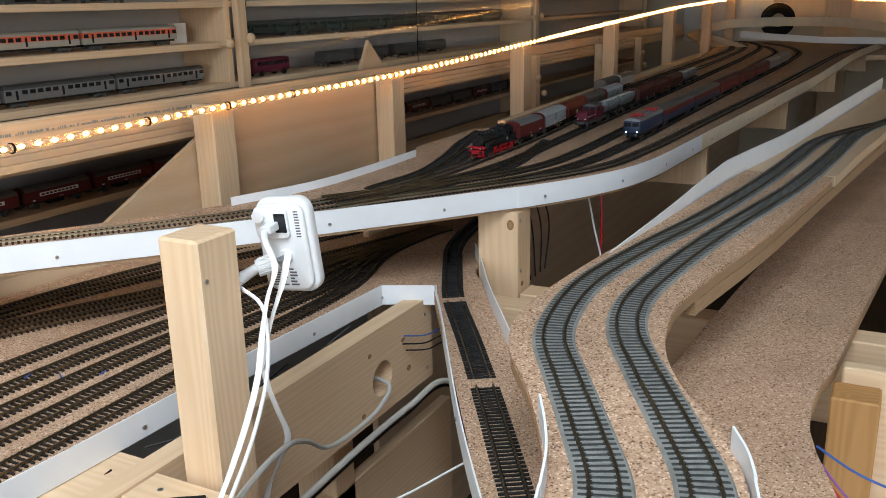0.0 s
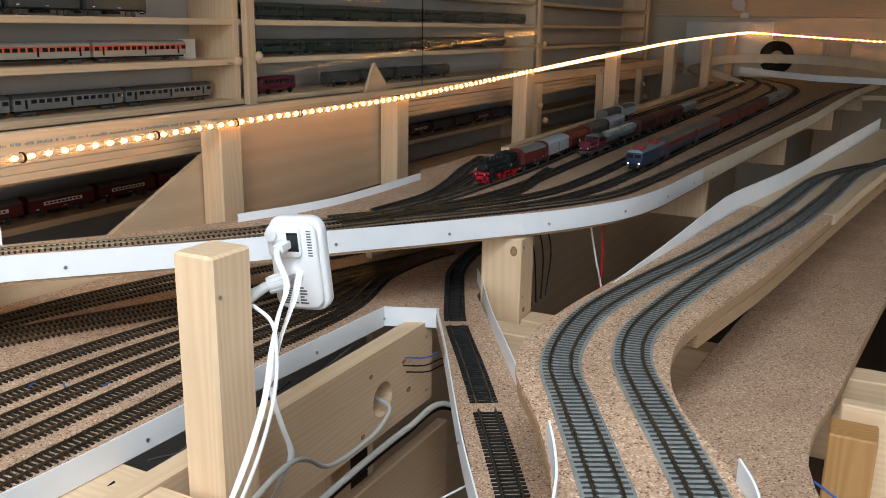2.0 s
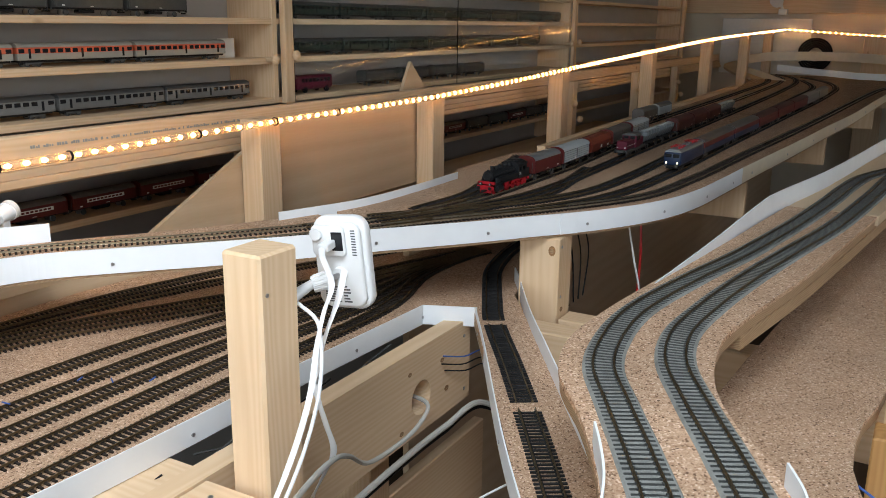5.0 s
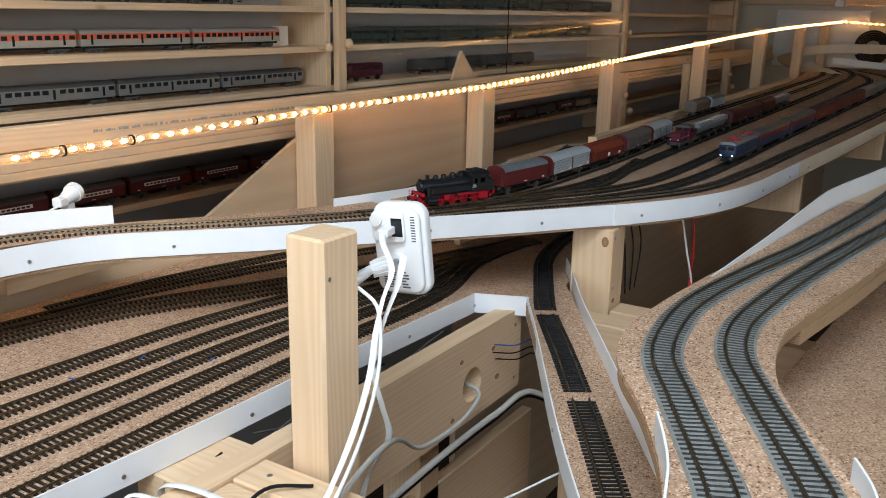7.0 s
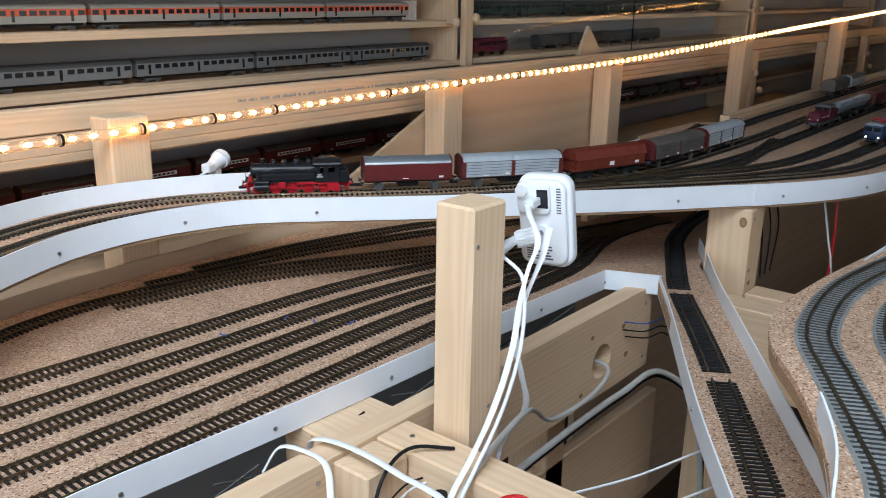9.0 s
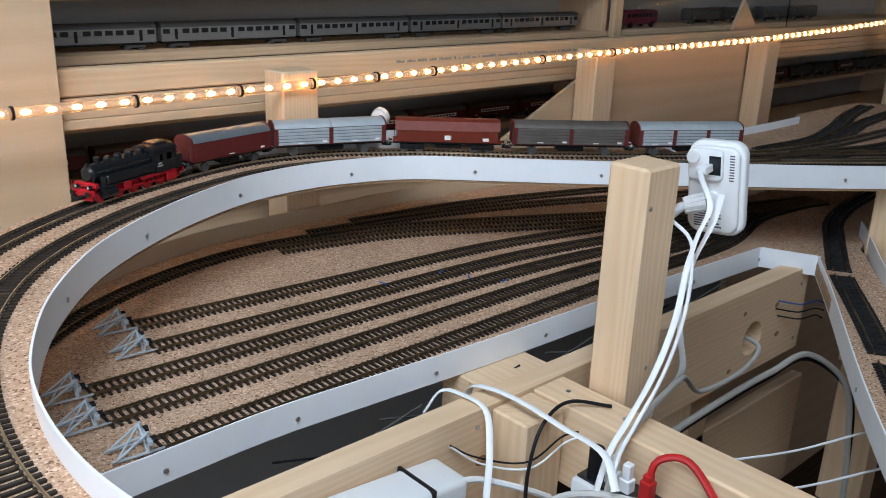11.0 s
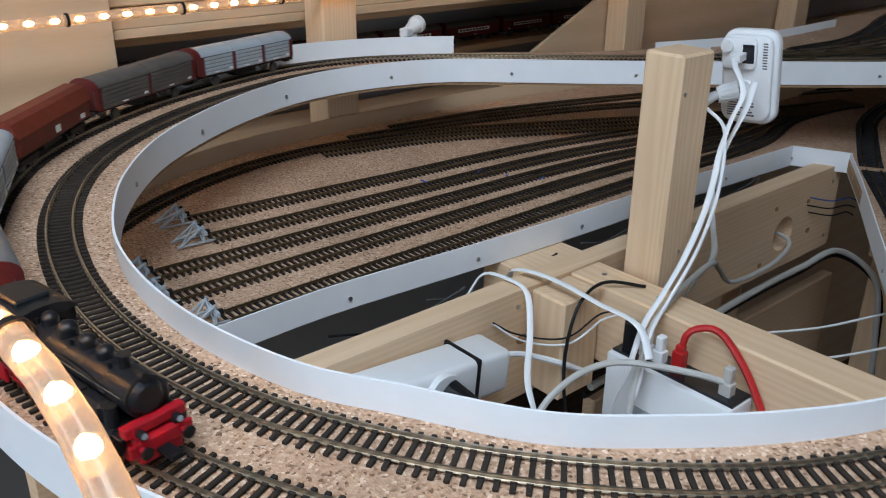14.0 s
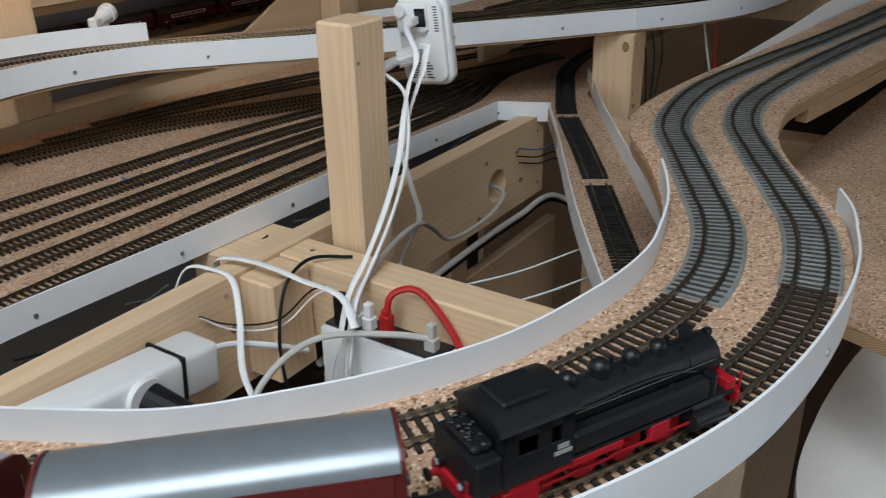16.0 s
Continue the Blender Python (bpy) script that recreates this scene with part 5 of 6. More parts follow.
def silo_wagon(L=0.125):
    ob = thing("silo_wagon", label="silver wagon model with a zigzag row of hopper bins", category="model wagon")
    frame_under(ob, L)
    for k in range(5):
        x = -L / 2 + 0.018 + k * (L - 0.036) / 4
        s = part("bin", cyl((x, 0, 0.030), (x, 0, 0.0385), 0.0125, 14), SILVER, ob, smooth=True)
        part("funnel", cyl((x, 0, 0.0150), (x, 0, 0.030), 0.0045, 14, 0.0125), SILVER, s, smooth=True)
        part("lid", cyl((x, 0, 0.0385), (x, 0, 0.0400), 0.0050, 12), PALE, s)
    wheels(ob, (-L * 0.30, L * 0.30))
    buffers(ob, L)
    return ob


x = 1.125 + 0.188 / 2
stand(electric_loco(), T3, x, 0.188)
x += 0.094 + 0.004
ROWS = [(0.285, BLUELOCO, WINERED, ROOFGREY, "dark blue and red coach model with a grey roof")] * 2 + [(0.27, WINERED, WINERED, DARKRED, "wine red coach model in the station")] * 3 + [(0.26, SILVERCOACH, SILVERCOACH, SILVERCOACH, "silver coach model with a rounded end")] * 2
for L, lo, up, rf, lab in ROWS:
    x += L / 2
    stand(coach(L, lo, up, rf, lab, 12), T3, x, L)
    x += L / 2 + 0.004
x = 1.245 + 0.142 / 2
stand(diesel_loco(), T2, x, 0.142)
x += 0.075
for kind in ("silo", "silo", "van", "van", "van", "silo", "silo"):
    L = 0.125 if kind == "silo" else 0.165
    x += L / 2
    ob = silo_wagon(L) if kind == "silo" else van(L, DARKRED, DARKRED, "dark red covered wagon standing in the station", 1, group="")
    stand(ob, T2, x, L)
    x += L / 2 + 0.004
x = 1.92
for col, rf in ((BROWNGREY, ROOFGREY), (PALE, ROOFGREY)):
    L = 0.15
    stand(van(L, col, rf, "weathered grey covered wagon standing in the rear siding", 2, group=""), T00, x, L)
    x += 0.165

# trains on the shelves
proto_red = coach(0.265, CREAM, ORANGE, CREAM, "orange red and light grey railcar model on the shelf", 16, "railcar train on the shelf")
proto_sil = coach(0.265, SILVERCOACH, SILVERCOACH, ROOFGREY, "silver grey coach model on the shelf", 15, "silver train on the shelf")
proto_grn = coach(0.225, GREEN, GREEN, ROOFGREY, "dark green coach model on the shelf", 12, "green train on the shelf")
proto_brown = van(0.162, WINERED, BROWNGREY, "wine red covered wagon model with a white banner on the shelf", 1, group="wagons on the lower shelf")
part("banner", bx(-0.045, 0.045, -0.0181, -0.0176, 0.0245, 0.0315), PAPER, proto_brown, "white banner of plain bars")
for k in range(9):
    part("banner_bar", bx(-0.041 + k * 0.0092, -0.0345 + k * 0.0092, -0.0184, -0.0181, 0.0262, 0.0298), WINERED, proto_brown)
proto_dark = van(0.165, DARKGREY, ROOFGREY, "dark grey covered wagon model on the shelf", 1, group="dark wagons on the shelf")
proto_pale = van(0.165, CREAM, PALE, "pale covered wagon model on the shelf", 1, group="dark wagons on the shelf")


def shelf_row(proto, xs, y, z):
    proto.matrix_basis = pose(xs[0], y, z)
    for q in xs[1:]:
        copy_thing(proto, pose(q, y, z))


shelf_row(proto_red, [1.02 - 0.1325 - k * 0.268 for k in range(5)], 1.000, SH[3] + 0.0002)
shelf_row(proto_sil, [1.095 - 0.1325 - k * 0.268 for k in range(6)], 1.000, SH[2] + 0.0002)
shelf_row(proto_grn, [1.25 + 0.1125 + k * 0.228 for k in range(7)], 1.000, SH[3] + 0.0002)
shelf_row(proto_brown, [0.97 - k * 0.166 for k in range(8)], 0.985, SH[0] + 0.0002)
shelf_row(proto_dark, [1.50 + k * 0.17 for k in (0, 1, 2, 4, 5, 6, 7, 9)], 0.985, SH[1] + 0.0002)
for k in (3, 8):
    copy_thing(proto_pale, pose(1.50 + k * 0.17, 0.985, SH[1] + 0.0002))
proto_pale.matrix_basis = pose(3.4, 0.985, SH[1] + 0.0002)
for k in range(11):
    copy_thing(proto_brown if k % 3 == 1 else proto_dark, pose(1.42 + k * 0.17, 0.985, SH[0] + 0.0002))
for k in range(9):
    if k not in (4,):
        copy_thing(proto_dark, pose(-0.55 + k * 0.172, 1.0, SH[4] + 0.0002))
for k in range(8):
    copy_thing(proto_grn, pose(1.35 + k * 0.23, 1.0, SH[4] + 0.0002))
for k in range(4):
    copy_thing(proto_dark, pose(1.66 + k * 0.2, 1.0, SH[2] + 0.0002))
bus = thing("model_bus", pose(1.335, 0.99, SH[2] + 0.0002) @ Matrix.Scale(1.35, 4), "rounded dark red model bus on the shelf", "model bus")
part("bus_body", bx(-0.055, 0.055, -0.0140, 0.0140, 0.006, 0.033, 0.006, segs=3), MAGENTA, bus, smooth=True)
for k in range(8):
    part("window", bx(-0.046 + k * 0.0115, -0.037 + k * 0.0115, -0.0143, -0.0137, 0.0200, 0.0275, 0.0003), GLASSDARK, bus)
for q in (-0.034, 0.034):
    for s in (-1, 1):
        part("wheel", cyl((q, s * 0.010, 0.006), (q, s * 0.0142, 0.006), 0.006, 14), BLACK, bus)
card = tagged(part("card", bx(1.03, 1.085, 1.02, 1.0208, SH[3], SH[3] + 0.045), PAPER), "small white card leaning on the shelf", "card")


# ------------------------------------------------------------------ buffer stops in the yard
def buffer_stop(m):
    ob = thing("buffer_stop", m, "light grey lattice buffer stop at the track's end", "buffer stop", "buffer stops in the yard")
    for s in (-1, 1):
        y = s * 0.0090
        part("upright", cyl((0.004, y, 0.003), (0.004, y, 0.021), 0.0013, 6), PALE, ob)
        part("brace", cyl((-0.022, y, 0.003), (0.004, y, 0.020), 0.0012, 6), PALE, ob)
        part("base_rail", cyl((-0.024, y, 0.0035), (0.016, y, 0.0035), 0.0012, 6), PALE, ob)
        part("buffer_plate", cyl((0.006, y, 0.0135), (0.010, y, 0.0135), 0.003, 10), BLACK, ob)
    part("cross_beam", bx(0.003, 0.006, -0.015, 0.015, 0.0115, 0.0160, 0.0005), PALE, ob)
    part("cross_brace", cyl((0.003, -0.009, 0.004), (0.003, 0.009, 0.020), 0.0011, 6), PALE, ob)
    part("cross_brace", cyl((0.003, 0.009, 0.004), (0.003, -0.009, 0.020), 0.0011, 6), PALE, ob)
    part("cross_brace", cyl((-0.020, -0.009, 0.0042), (0.003, 0.009, 0.019), 0.0010, 6), PALE, ob)
    part("cross_brace", cyl((-0.020, 0.009, 0.0042), (0.003, -0.009, 0.019), 0.0010, 6), PALE, ob)
    return ob


bs0 = buffer_stop(pose(ends[0][0] - 0.012, ends[0][1] + 0.001, YZ, 0, 0, -4))
for ex, ey in ends[1:]:
    copy_thing(bs0, pose(ex - 0.012, ey + 0.001, YZ, 0, 0, -4 + 3 * math.sin(ex * 90 + ey * 50)))


# ------------------------------------------------------------------ the small device on the post, cables and electrics
dev = thing("network_camera", pose(0.134, 0.012, 1.167, 4, -4, -82), "white plastic network camera seen from behind on a bracket", "network camera")
# local: x across, y away from the viewer, z up


def rounded(w, h, r, y0, y1, bevel, cx=0.0, cz=0.0):
    """A plate with round corners, standing in the x-z plane."""
    bm = bmesh.new()
    vs = []
    for q, (sx, sz) in enumerate(((1, 1), (-1, 1), (-1, -1), (1, -1))):
        for k in range(7):
            a = math.pi / 2 * (q + k / 6)
            vs.append(bm.verts.new((cx + sx * (w / 2 - r) + r * math.cos(a), y0, cz + sz * (h / 2 - r) + r * math.sin(a))))
    f = bm.faces.new(vs)
    e = bmesh.ops.extrude_face_region(bm, geom=[f])
    bmesh.ops.translate(bm, verts=[v for v in e["geom"] if isinstance(v, bmesh.types.BMVert)], vec=(0, y1 - y0, 0))
    bmesh.ops.recalc_face_normals(bm, faces=bm.faces)
    rim_edges = [g for g in bm.edges if abs(g.verts[0].co.y - g.verts[1].co.y) < 1e-6]
    bmesh.ops.bevel(bm, geom=rim_edges, offset=bevel, segments=3, affect="EDGES", profile=0.5)
    return bm


part("case", rounded(0.056, 0.092, 0.014, -0.006, 0.007, 0.0035), PLASTIC, dev, smooth=True)
part("rear_case", rounded(0.049, 0.084, 0.011, -0.0125, -0.0055, 0.0030), PLASTIC, dev, smooth=True)
part("port_housing", rounded(0.034, 0.030, 0.005, -0.0165, -0.0120, 0.0015, -0.0065, 0.025), PLASTIC, dev, smooth=True)
part("network_port", bx(-0.0025, 0.0090, -0.0170, -0.0160, 0.016, 0.034, 0.0004), GLASSDARK, dev, "dark open network socket")
plugm = part("network_plug", bx(-0.0080, 0.0020, -0.0330, -0.0168, 0.0195, 0.0270, 0.0008), PLASTIC, dev)
part("round_button", cyl((-0.0175, -0.0165, 0.032), (-0.0175, -0.0195, 0.032), 0.0060, 18), PLASTIC, dev, smooth=True)
bj = part("bracket_boss", cyl((0.001, -0.0120, -0.008), (0.001, -0.0165, -0.008), 0.0075, 20, 0.0068), PLASTIC, dev, smooth=True)
part("bracket_screw", cyl((0.001, -0.0160, -0.008), (-0.003, -0.0230, -0.009), 0.0028, 10), METAL, bj)
kn = part("bracket_nut", cyl((-0.0030, -0.0220, -0.009), (-0.0190, -0.0320, -0.0125), 0.0086, 14, 0.0078), PLASTIC, dev, "ribbed white clamping nut")
for k in range(12):
    a = 2 * math.pi * k / 12
    part("rib", cyl((-0.0042 + 0.0085 * 0.53 * math.cos(a), -0.0225 - 0.0085 * 0.80 * math.cos(a), -0.0093 + 0.0088 * math.sin(a)), (-0.0180 + 0.0078 * 0.53 * math.cos(a), -0.0312 - 0.0078 * 0.80 * math.cos(a), -0.0123 + 0.0078 * math.sin(a)), 0.0009, 5), PLASTIC, kn)
random.seed(9)
for k in range(7):
    part("label_bar", bx(-0.017, -0.017 + random.uniform(0.010, 0.017), -0.01275, -0.0124, -0.022 - k * 0.0024, -0.0208 - k * 0.0024), PRINT, dev)
for k in range(6):
    q = random.uniform(0.004, 0.010)
    part("label_bar", bx(0.002, 0.002 + q, -0.01275, -0.0124, -0.0215 - k * 0.0030, -0.0199 - k * 0.0030), PRINT, dev)
for k in range(10):
    part("label_bar", bx(0.0160, 0.0205, -0.01275, -0.0124, 0.034 - k * 0.0026, 0.0352 - k * 0.0026), PRINT, dev)
br = thing("bracket", label="white plastic wall bracket screwed to the post", category="bracket")
arm_end = dev.matrix_basis @ Vector((-0.020, -0.0325, -0.0128))
plug_end = dev.matrix_basis @ Vector((-0.004, -0.033, 0.0232))
part("arm", cyl(arm_end, (0.056, 0.014, 1.152), 0.0045, 14, 0.0060), PLASTIC, br, smooth=True)
part("foot", bx(0.0531, 0.0575, 0.008, 0.030, 1.135, 1.170, 0.0020, segs=2), PLASTIC, br, smooth=True)

cable([tuple(plug_end), (plug_end.x - 0.014, plug_end.y - 0.012, plug_end.z - 0.004), (0.073, -0.018, 1.165), (0.062, -0.016, 1.140), (0.053, -0.015, 1.112), (0.033, -0.024, 1.084), (0.002, -0.036, 1.060), (-0.026, -0.042, 1.035), (-0.048, -0.040, 1.006), (-0.076, -0.043, 0.986), (-0.096, -0.046, 0.95), (-0.102, -0.036, 0.90), (-0.102, -0.03, 0.84)], (0.0028, 0.0012), CABLEW, "flat white network cable hanging down the post")
cable([(0.100, -0.012, 1.170), (0.082, -0.018, 1.150), (0.066, -0.012, 1.110), (0.060, -0.008, 1.07), (0.074, -0.006, 1.03), (0.094, 0.000, 0.99), (0.104, 0.020, 0.955), (0.100, 0.033, 0.925), (0.085, 0.030, 0.905)], (0.0032, 0.0012), CABLEW, "flat white cable with a loose loop beside the post")
cable([(0.057, 0.008, 1.148), (0.060, -0.010, 1.135), (0.056, -0.018, 1.11), (0.040, -0.027, 1.080), (0.010, -0.038, 1.052), (-0.018, -0.044, 1.028), (-0.045, -0.044, 0.999), (-0.074, -0.050, 0.980), (-0.099, -0.060, 0.94), (-0.108, -0.05, 0.88)], 0.0018, CABLEW, "thin white power lead on the post")
cable([(-0.085, 0.118, 0.960), (-0.092, 0.104, 0.990), (-0.088, 0.080, 0.9955), (-0.086, 0.040, 0.996), (-0.088, 0.0, 0.994), (-0.092, -0.050, 0.992), (-0.104, -0.072, 0.975)], (0.0036, 0.0012), CABLEW, "flat white cable lying over the beams")
cable([(-0.130, 0.128, 0.965), (-0.119, 0.116, 0.990), (-0.110, 0.092, 0.9905), (-0.108, 0.070, 0.986), (-0.125, 0.046, 0.962), (-0.150, 0.022, 0.925), (-0.155, 0.005, 0.90), (-0.14, 0.0, 0.85)], (0.0030, 0.0012), CABLEW, "flat white cable drooping from the beam")
cable([(-0.150, 0.0695, 0.966), (-0.128, 0.062, 0.950), (-0.10, 0.024, 0.952), (-0.060, 0.018, 0.966), (-0.047, 0.012, 0.968)], 0.0009, BLACK, "thin black wire out of the beam")
cable([(-0.150, 0.0695, 0.965), (-0.125, 0.058, 0.944), (-0.098, 0.022, 0.946), (-0.060, 0.014, 0.962), (-0.047, 0.008, 0.965)], 0.0010, CABLEW, "thin white wire out of the beam")
cable([(-0.018, 0.0, 0.989), (-0.050, 0.024, 0.994), (-0.085, 0.022, 0.985), (-0.105, 0.018, 0.945), (-0.112, 0.010, 0.90), (-0.105, 0.0, 0.84)], 0.0017, BLACK, "black lead draped over the beam")
cable([(0.378, 0.090, 0.917), (0.374, 0.060, 0.912), (0.330, 0.050, 0.900), (0.230, 0.050, 0.900), (0.160, 0.030, 0.945), (0.090, -0.004, 0.984), (0.030, -0.026, 1.000), (-0.020, -0.036, 0.996), (-0.066, -0.046, 0.984), (-0.094, -0.056, 0.955), (-0.11, -0.06, 0.90)], 0.0028, CABLEG, "grey round cable coming out of the beam's hole")
cable([(-0.03, 0.045, 0.86), (0.10, 0.055, 0.855), (0.304, 0.058, 0.862), (0.42, 0.058, 0.862), (0.500, 0.045, 0.868), (0.515, 0.0, 0.84), (0.49, -0.03, 0.76), (0.47, -0.05, 0.60)], 0.0042, CABLEG, "thick grey cable tied along the beam")
cable([(-0.03, 0.052, 0.846), (0.10, 0.062, 0.842), (0.304, 0.064, 0.850), (0.42, 0.064, 0.850), (0.512, 0.050, 0.856), (0.535, 0.0, 0.82), (0.51, -0.03, 0.70)], 0.0036, BLACK, "thick black cable tied along the beam")
cable([(-0.003, -0.10, 0.975), (0.10, -0.12, 0.955), (0.20, -0.14, 0.945), (0.30, -0.16, 0.93)], 0.0012, CABLEW, "thin white wire spanning the gap")
cable([(-0.003, -0.14, 0.965), (0.08, -0.155, 0.948), (0.16, -0.175, 0.94), (0.24, -0.20, 0.935)], 0.0012, CABLEW, "thin white wire spanning the gap")
cable([(0.09, 0.0, 0.72), (0.20, -0.10, 0.74), (0.35, -0.14, 0.80)], 0.0012, BLACK, "thin black wire below the boards")
for dx, dz in ((0.0, 0.0), (0.008, -0.012), (0.004, 0.010)):
    cable([(0.430 + dx, 0.0715, 0.945 + dz), (0.46 + dx, 0.055, 0.938 + dz), (0.50 + dx, 0.05, 0.935 + dz), (0.515, 0.045, 0.930 + dz)], 0.0010, BLACK if dz < 0.005 else BLUECABLE, "thin loose wire end at the beam")
for q in range(5):
    cable([(-0.40 + 0.11 * q, 0.13, 0.975), (-0.33 + 0.11 * q, 0.122, 0.962), (-0.22 + 0.12 * q, 0.128, 0.958), (-0.14 + 0.13 * q, 0.12, 0.980)], 0.0011, BLACK if q % 2 else DARKGREY, "thin dark wire under the yard board")
cable([(0.86, -0.06, 1.09), (0.84, -0.07, 1.02), (0.80, -0.08, 0.94), (0.79, -0.09, 0.80)], 0.0022, REDCABLE, "red cable hanging below the station")
cable([(0.82, -0.05, 1.09), (0.80, -0.07, 1.03), (0.815, -0.08, 0.96), (0.78, -0.09, 0.80)], 0.0016, CABLEW, "thin white wire hanging below the station")
for k in range(4):
    cable([(0.66 + 0.03 * k, 0.0, 1.09), (0.665 + 0.035 * k, -0.005, 1.04), (0.68 + 0.02 * k, -0.01, 0.97)], 0.0012, BLACK, "thin black wire below the station")

# bits left on the boards
for x, y, a in ((0.06, 0.318, 20), (0.075, 0.285, 60), (-0.02, 0.33, 100), (0.10, 0.25, 10)):
    bit = tagged(part("wire_clipping", cyl((-0.005, 0, 0), (0.005, 0, 0.0008), 0.0009, 6), BLUECABLE), "short blue wire clipping lying on the yard track", "wire clipping", "wire clippings on the yard")
    bit.matrix_basis = pose(x, y, YZ + 0.0055, 0, 0, a)
lap = tagged(part("lap_joint", bx(-0.014, 0.014, -0.0012, 0.0012, UZ - 0.0131, UZ + 0.0171, 0.0003), WHITE), "white lap plate joining two edging strips", "lap plate")
iJ = near_s(STRIP, 0.622, -0.028)
jd = STRIP[iJ + 1] - STRIP[iJ - 1]
lap.matrix_basis = pose(STRIP[iJ][0] - 0.0012 * 0.55, STRIP[iJ][1] - 0.0012 * 0.83, 0, 0, 0, math.degrees(math.atan2(jd[1], jd[0])))
for x, y, z in ((0.012, 0.0028, 1.168), (0.034, 0.0028, 1.010)):
    tagged(part("screw", cyl((x, y + 0.0008, z), (x, y - 0.0006, z), 0.0019, 10), METAL), "small steel screw in the pine post", "screw", "screws in the post")

# knots and screws in the big timbers
KNOT = wood("pine_knot", (0.36, 0.20, 0.095), (0.22, 0.11, 0.05), "y", ring=160, knots=False)


def knot(ob, x, y, z, r, towards="y"):
    m = Matrix.Translation((x, y, z)) @ (Matrix.Rotation(math.pi / 2, 4, "X") if towards == "y" else Matrix.Rotation(math.pi / 2, 4, "Y")) @ Matrix.Diagonal((1.0, 0.72, 1.0, 1))
    own = bmesh.new()
    bmesh.ops.create_cone(own, cap_ends=True, segments=16, radius1=r, radius2=r * 0.97, depth=0.0008, matrix=m)
    part("knot", own, KNOT, ob, "brown knot")
    inner = bmesh.new()
    bmesh.ops.create_cone(inner, cap_ends=True, segments=12, radius1=r * 0.5, radius2=r * 0.45, depth=0.0011, matrix=m)
    part("knot_heart", inner, PLYDARK, ob)


for x, z, r in ((-0.108, 0.933, 0.0075), (0.432, 0.950, 0.0045), (0.350, 0.958, 0.0040), (0.445, 0.905, 0.0055), (-0.32, 0.93, 0.006), (0.10, 0.925, 0.005), (0.33, 0.885, 0.0045)):
    knot(BEAM, x, 0.072, z, r)
for x, z in ((0.045, 0.972), (0.048, 0.890), (0.494, 0.965), (0.496, 0.885), (-0.115, 0.970)):
    part("screw", cyl((x, 0.0724, z), (x, 0.0712, z), 0.0026, 10), METAL, BEAM)
for y, z, r in ((-0.25, 0.960, 0.005), (-0.12, 0.930, 0.0045)):
    knot(CROSS, -0.003, y, z, r, "x")
for y in (-0.02, 0.045):
    part("screw", cyl((-0.024, y, 0.9866), (-0.024, y, 0.9876), 0.0026, 10), METAL, CROSS)
knot(BRIDGEPOST, 0.600, -0.011, 1.075, 0.0075, "x")
knot(BRIDGEPOST, 0.617, -0.022, 0.985, 0.0050)
for x, z in ((0.610, 1.080), (0.612, 1.005)):
    part("screw", cyl((x, -0.0216, z), (x, -0.0228, z), 0.0024, 10), METAL, BRIDGEPOST)

# network box on the cross beam
box_ = thing("network_switch", pose(-0.0665, -0.076, 0.905, 0, 0, -90), "white network switch with cables plugged into its top", "network switch")
part("case", bx(-0.064, 0.064, -0.0175, 0.0175, -0.055, 0.044, 0.003, segs=2), PLASTIC, box_, smooth=True)
part("port_strip", bx(-0.062, 0.062, -0.0120, 0.0165, 0.0425, 0.0462, 0.0006), GLASSDARK, box_, "black row of sockets")
part("logo_shape", bx(-0.030, 0.015, -0.0178, -0.0174, -0.006, 0.004, 0), PALE, box_)
for k, (q, m_) in enumerate(((-0.034, CABLEW), (-0.020, CABLEW), (0.000, REDCABLE), (0.048, CABLEG))):
    pl = part("plug", bx(q - 0.0055, q + 0.0055, -0.004, 0.006, 0.0455, 0.066 if m_ is REDCABLE else 0.058, 0.001), m_, box_, "plugged network connector")
    part("boot", bx(q - 0.0038, q + 0.0038, -0.003, 0.005, 0.057, 0.072, 0.0012), m_, pl)
part("power_plug", cyl((-0.052, 0, 0.045), (-0.052, 0, 0.072), 0.0065, 12), BLACK, box_)
cable([(-0.066, -0.076, 0.968), (-0.062, -0.080, 0.990), (-0.052, -0.098, 0.996), (-0.050, -0.125, 0.975), (-0.055, -0.160, 0.93), (-0.07, -0.19, 0.90)], 0.0032, REDCABLE, "bright red network cable")
cable([(-0.066, -0.124, 0.962), (-0.085, -0.10, 0.968), (-0.120, -0.04, 0.962), (-0.160, -0.02, 0.94), (-0.20, -0.02, 0.90), (-0.23, -0.03, 0.86)], 0.0030, CABLEG, "pale grey network cable")
ps = thing("power_strip", pose(-0.268, 0.048, 0.950, 0, 5, 0), "white multiple socket strip strapped to the beam", "power strip")
part("case", bx(-0.10, 0.10, -0.022, 0.022, -0.019, 0.022, 0.006, segs=3), PLASTIC, ps, smooth=True)
sk = part("socket", cyl((0.020, -0.021, 0.004), (0.020, -0.028, 0.004), 0.018, 22), PLASTIC, ps, smooth=True)
part("socket", cyl((-0.045, -0.021, 0.004), (-0.045, -0.028, 0.004), 0.018, 22), PLASTIC, ps, smooth=True)
part("black_plug", cyl((0.020, -0.028, 0.004), (0.030, -0.062, -0.004), 0.0150, 16, 0.011), BLACK, sk, "black mains plug")
part("strap", bx(0.058, 0.062, -0.0235, 0.0235, -0.0205, 0.0235, 0.001), BLACK, ps, "black strap")
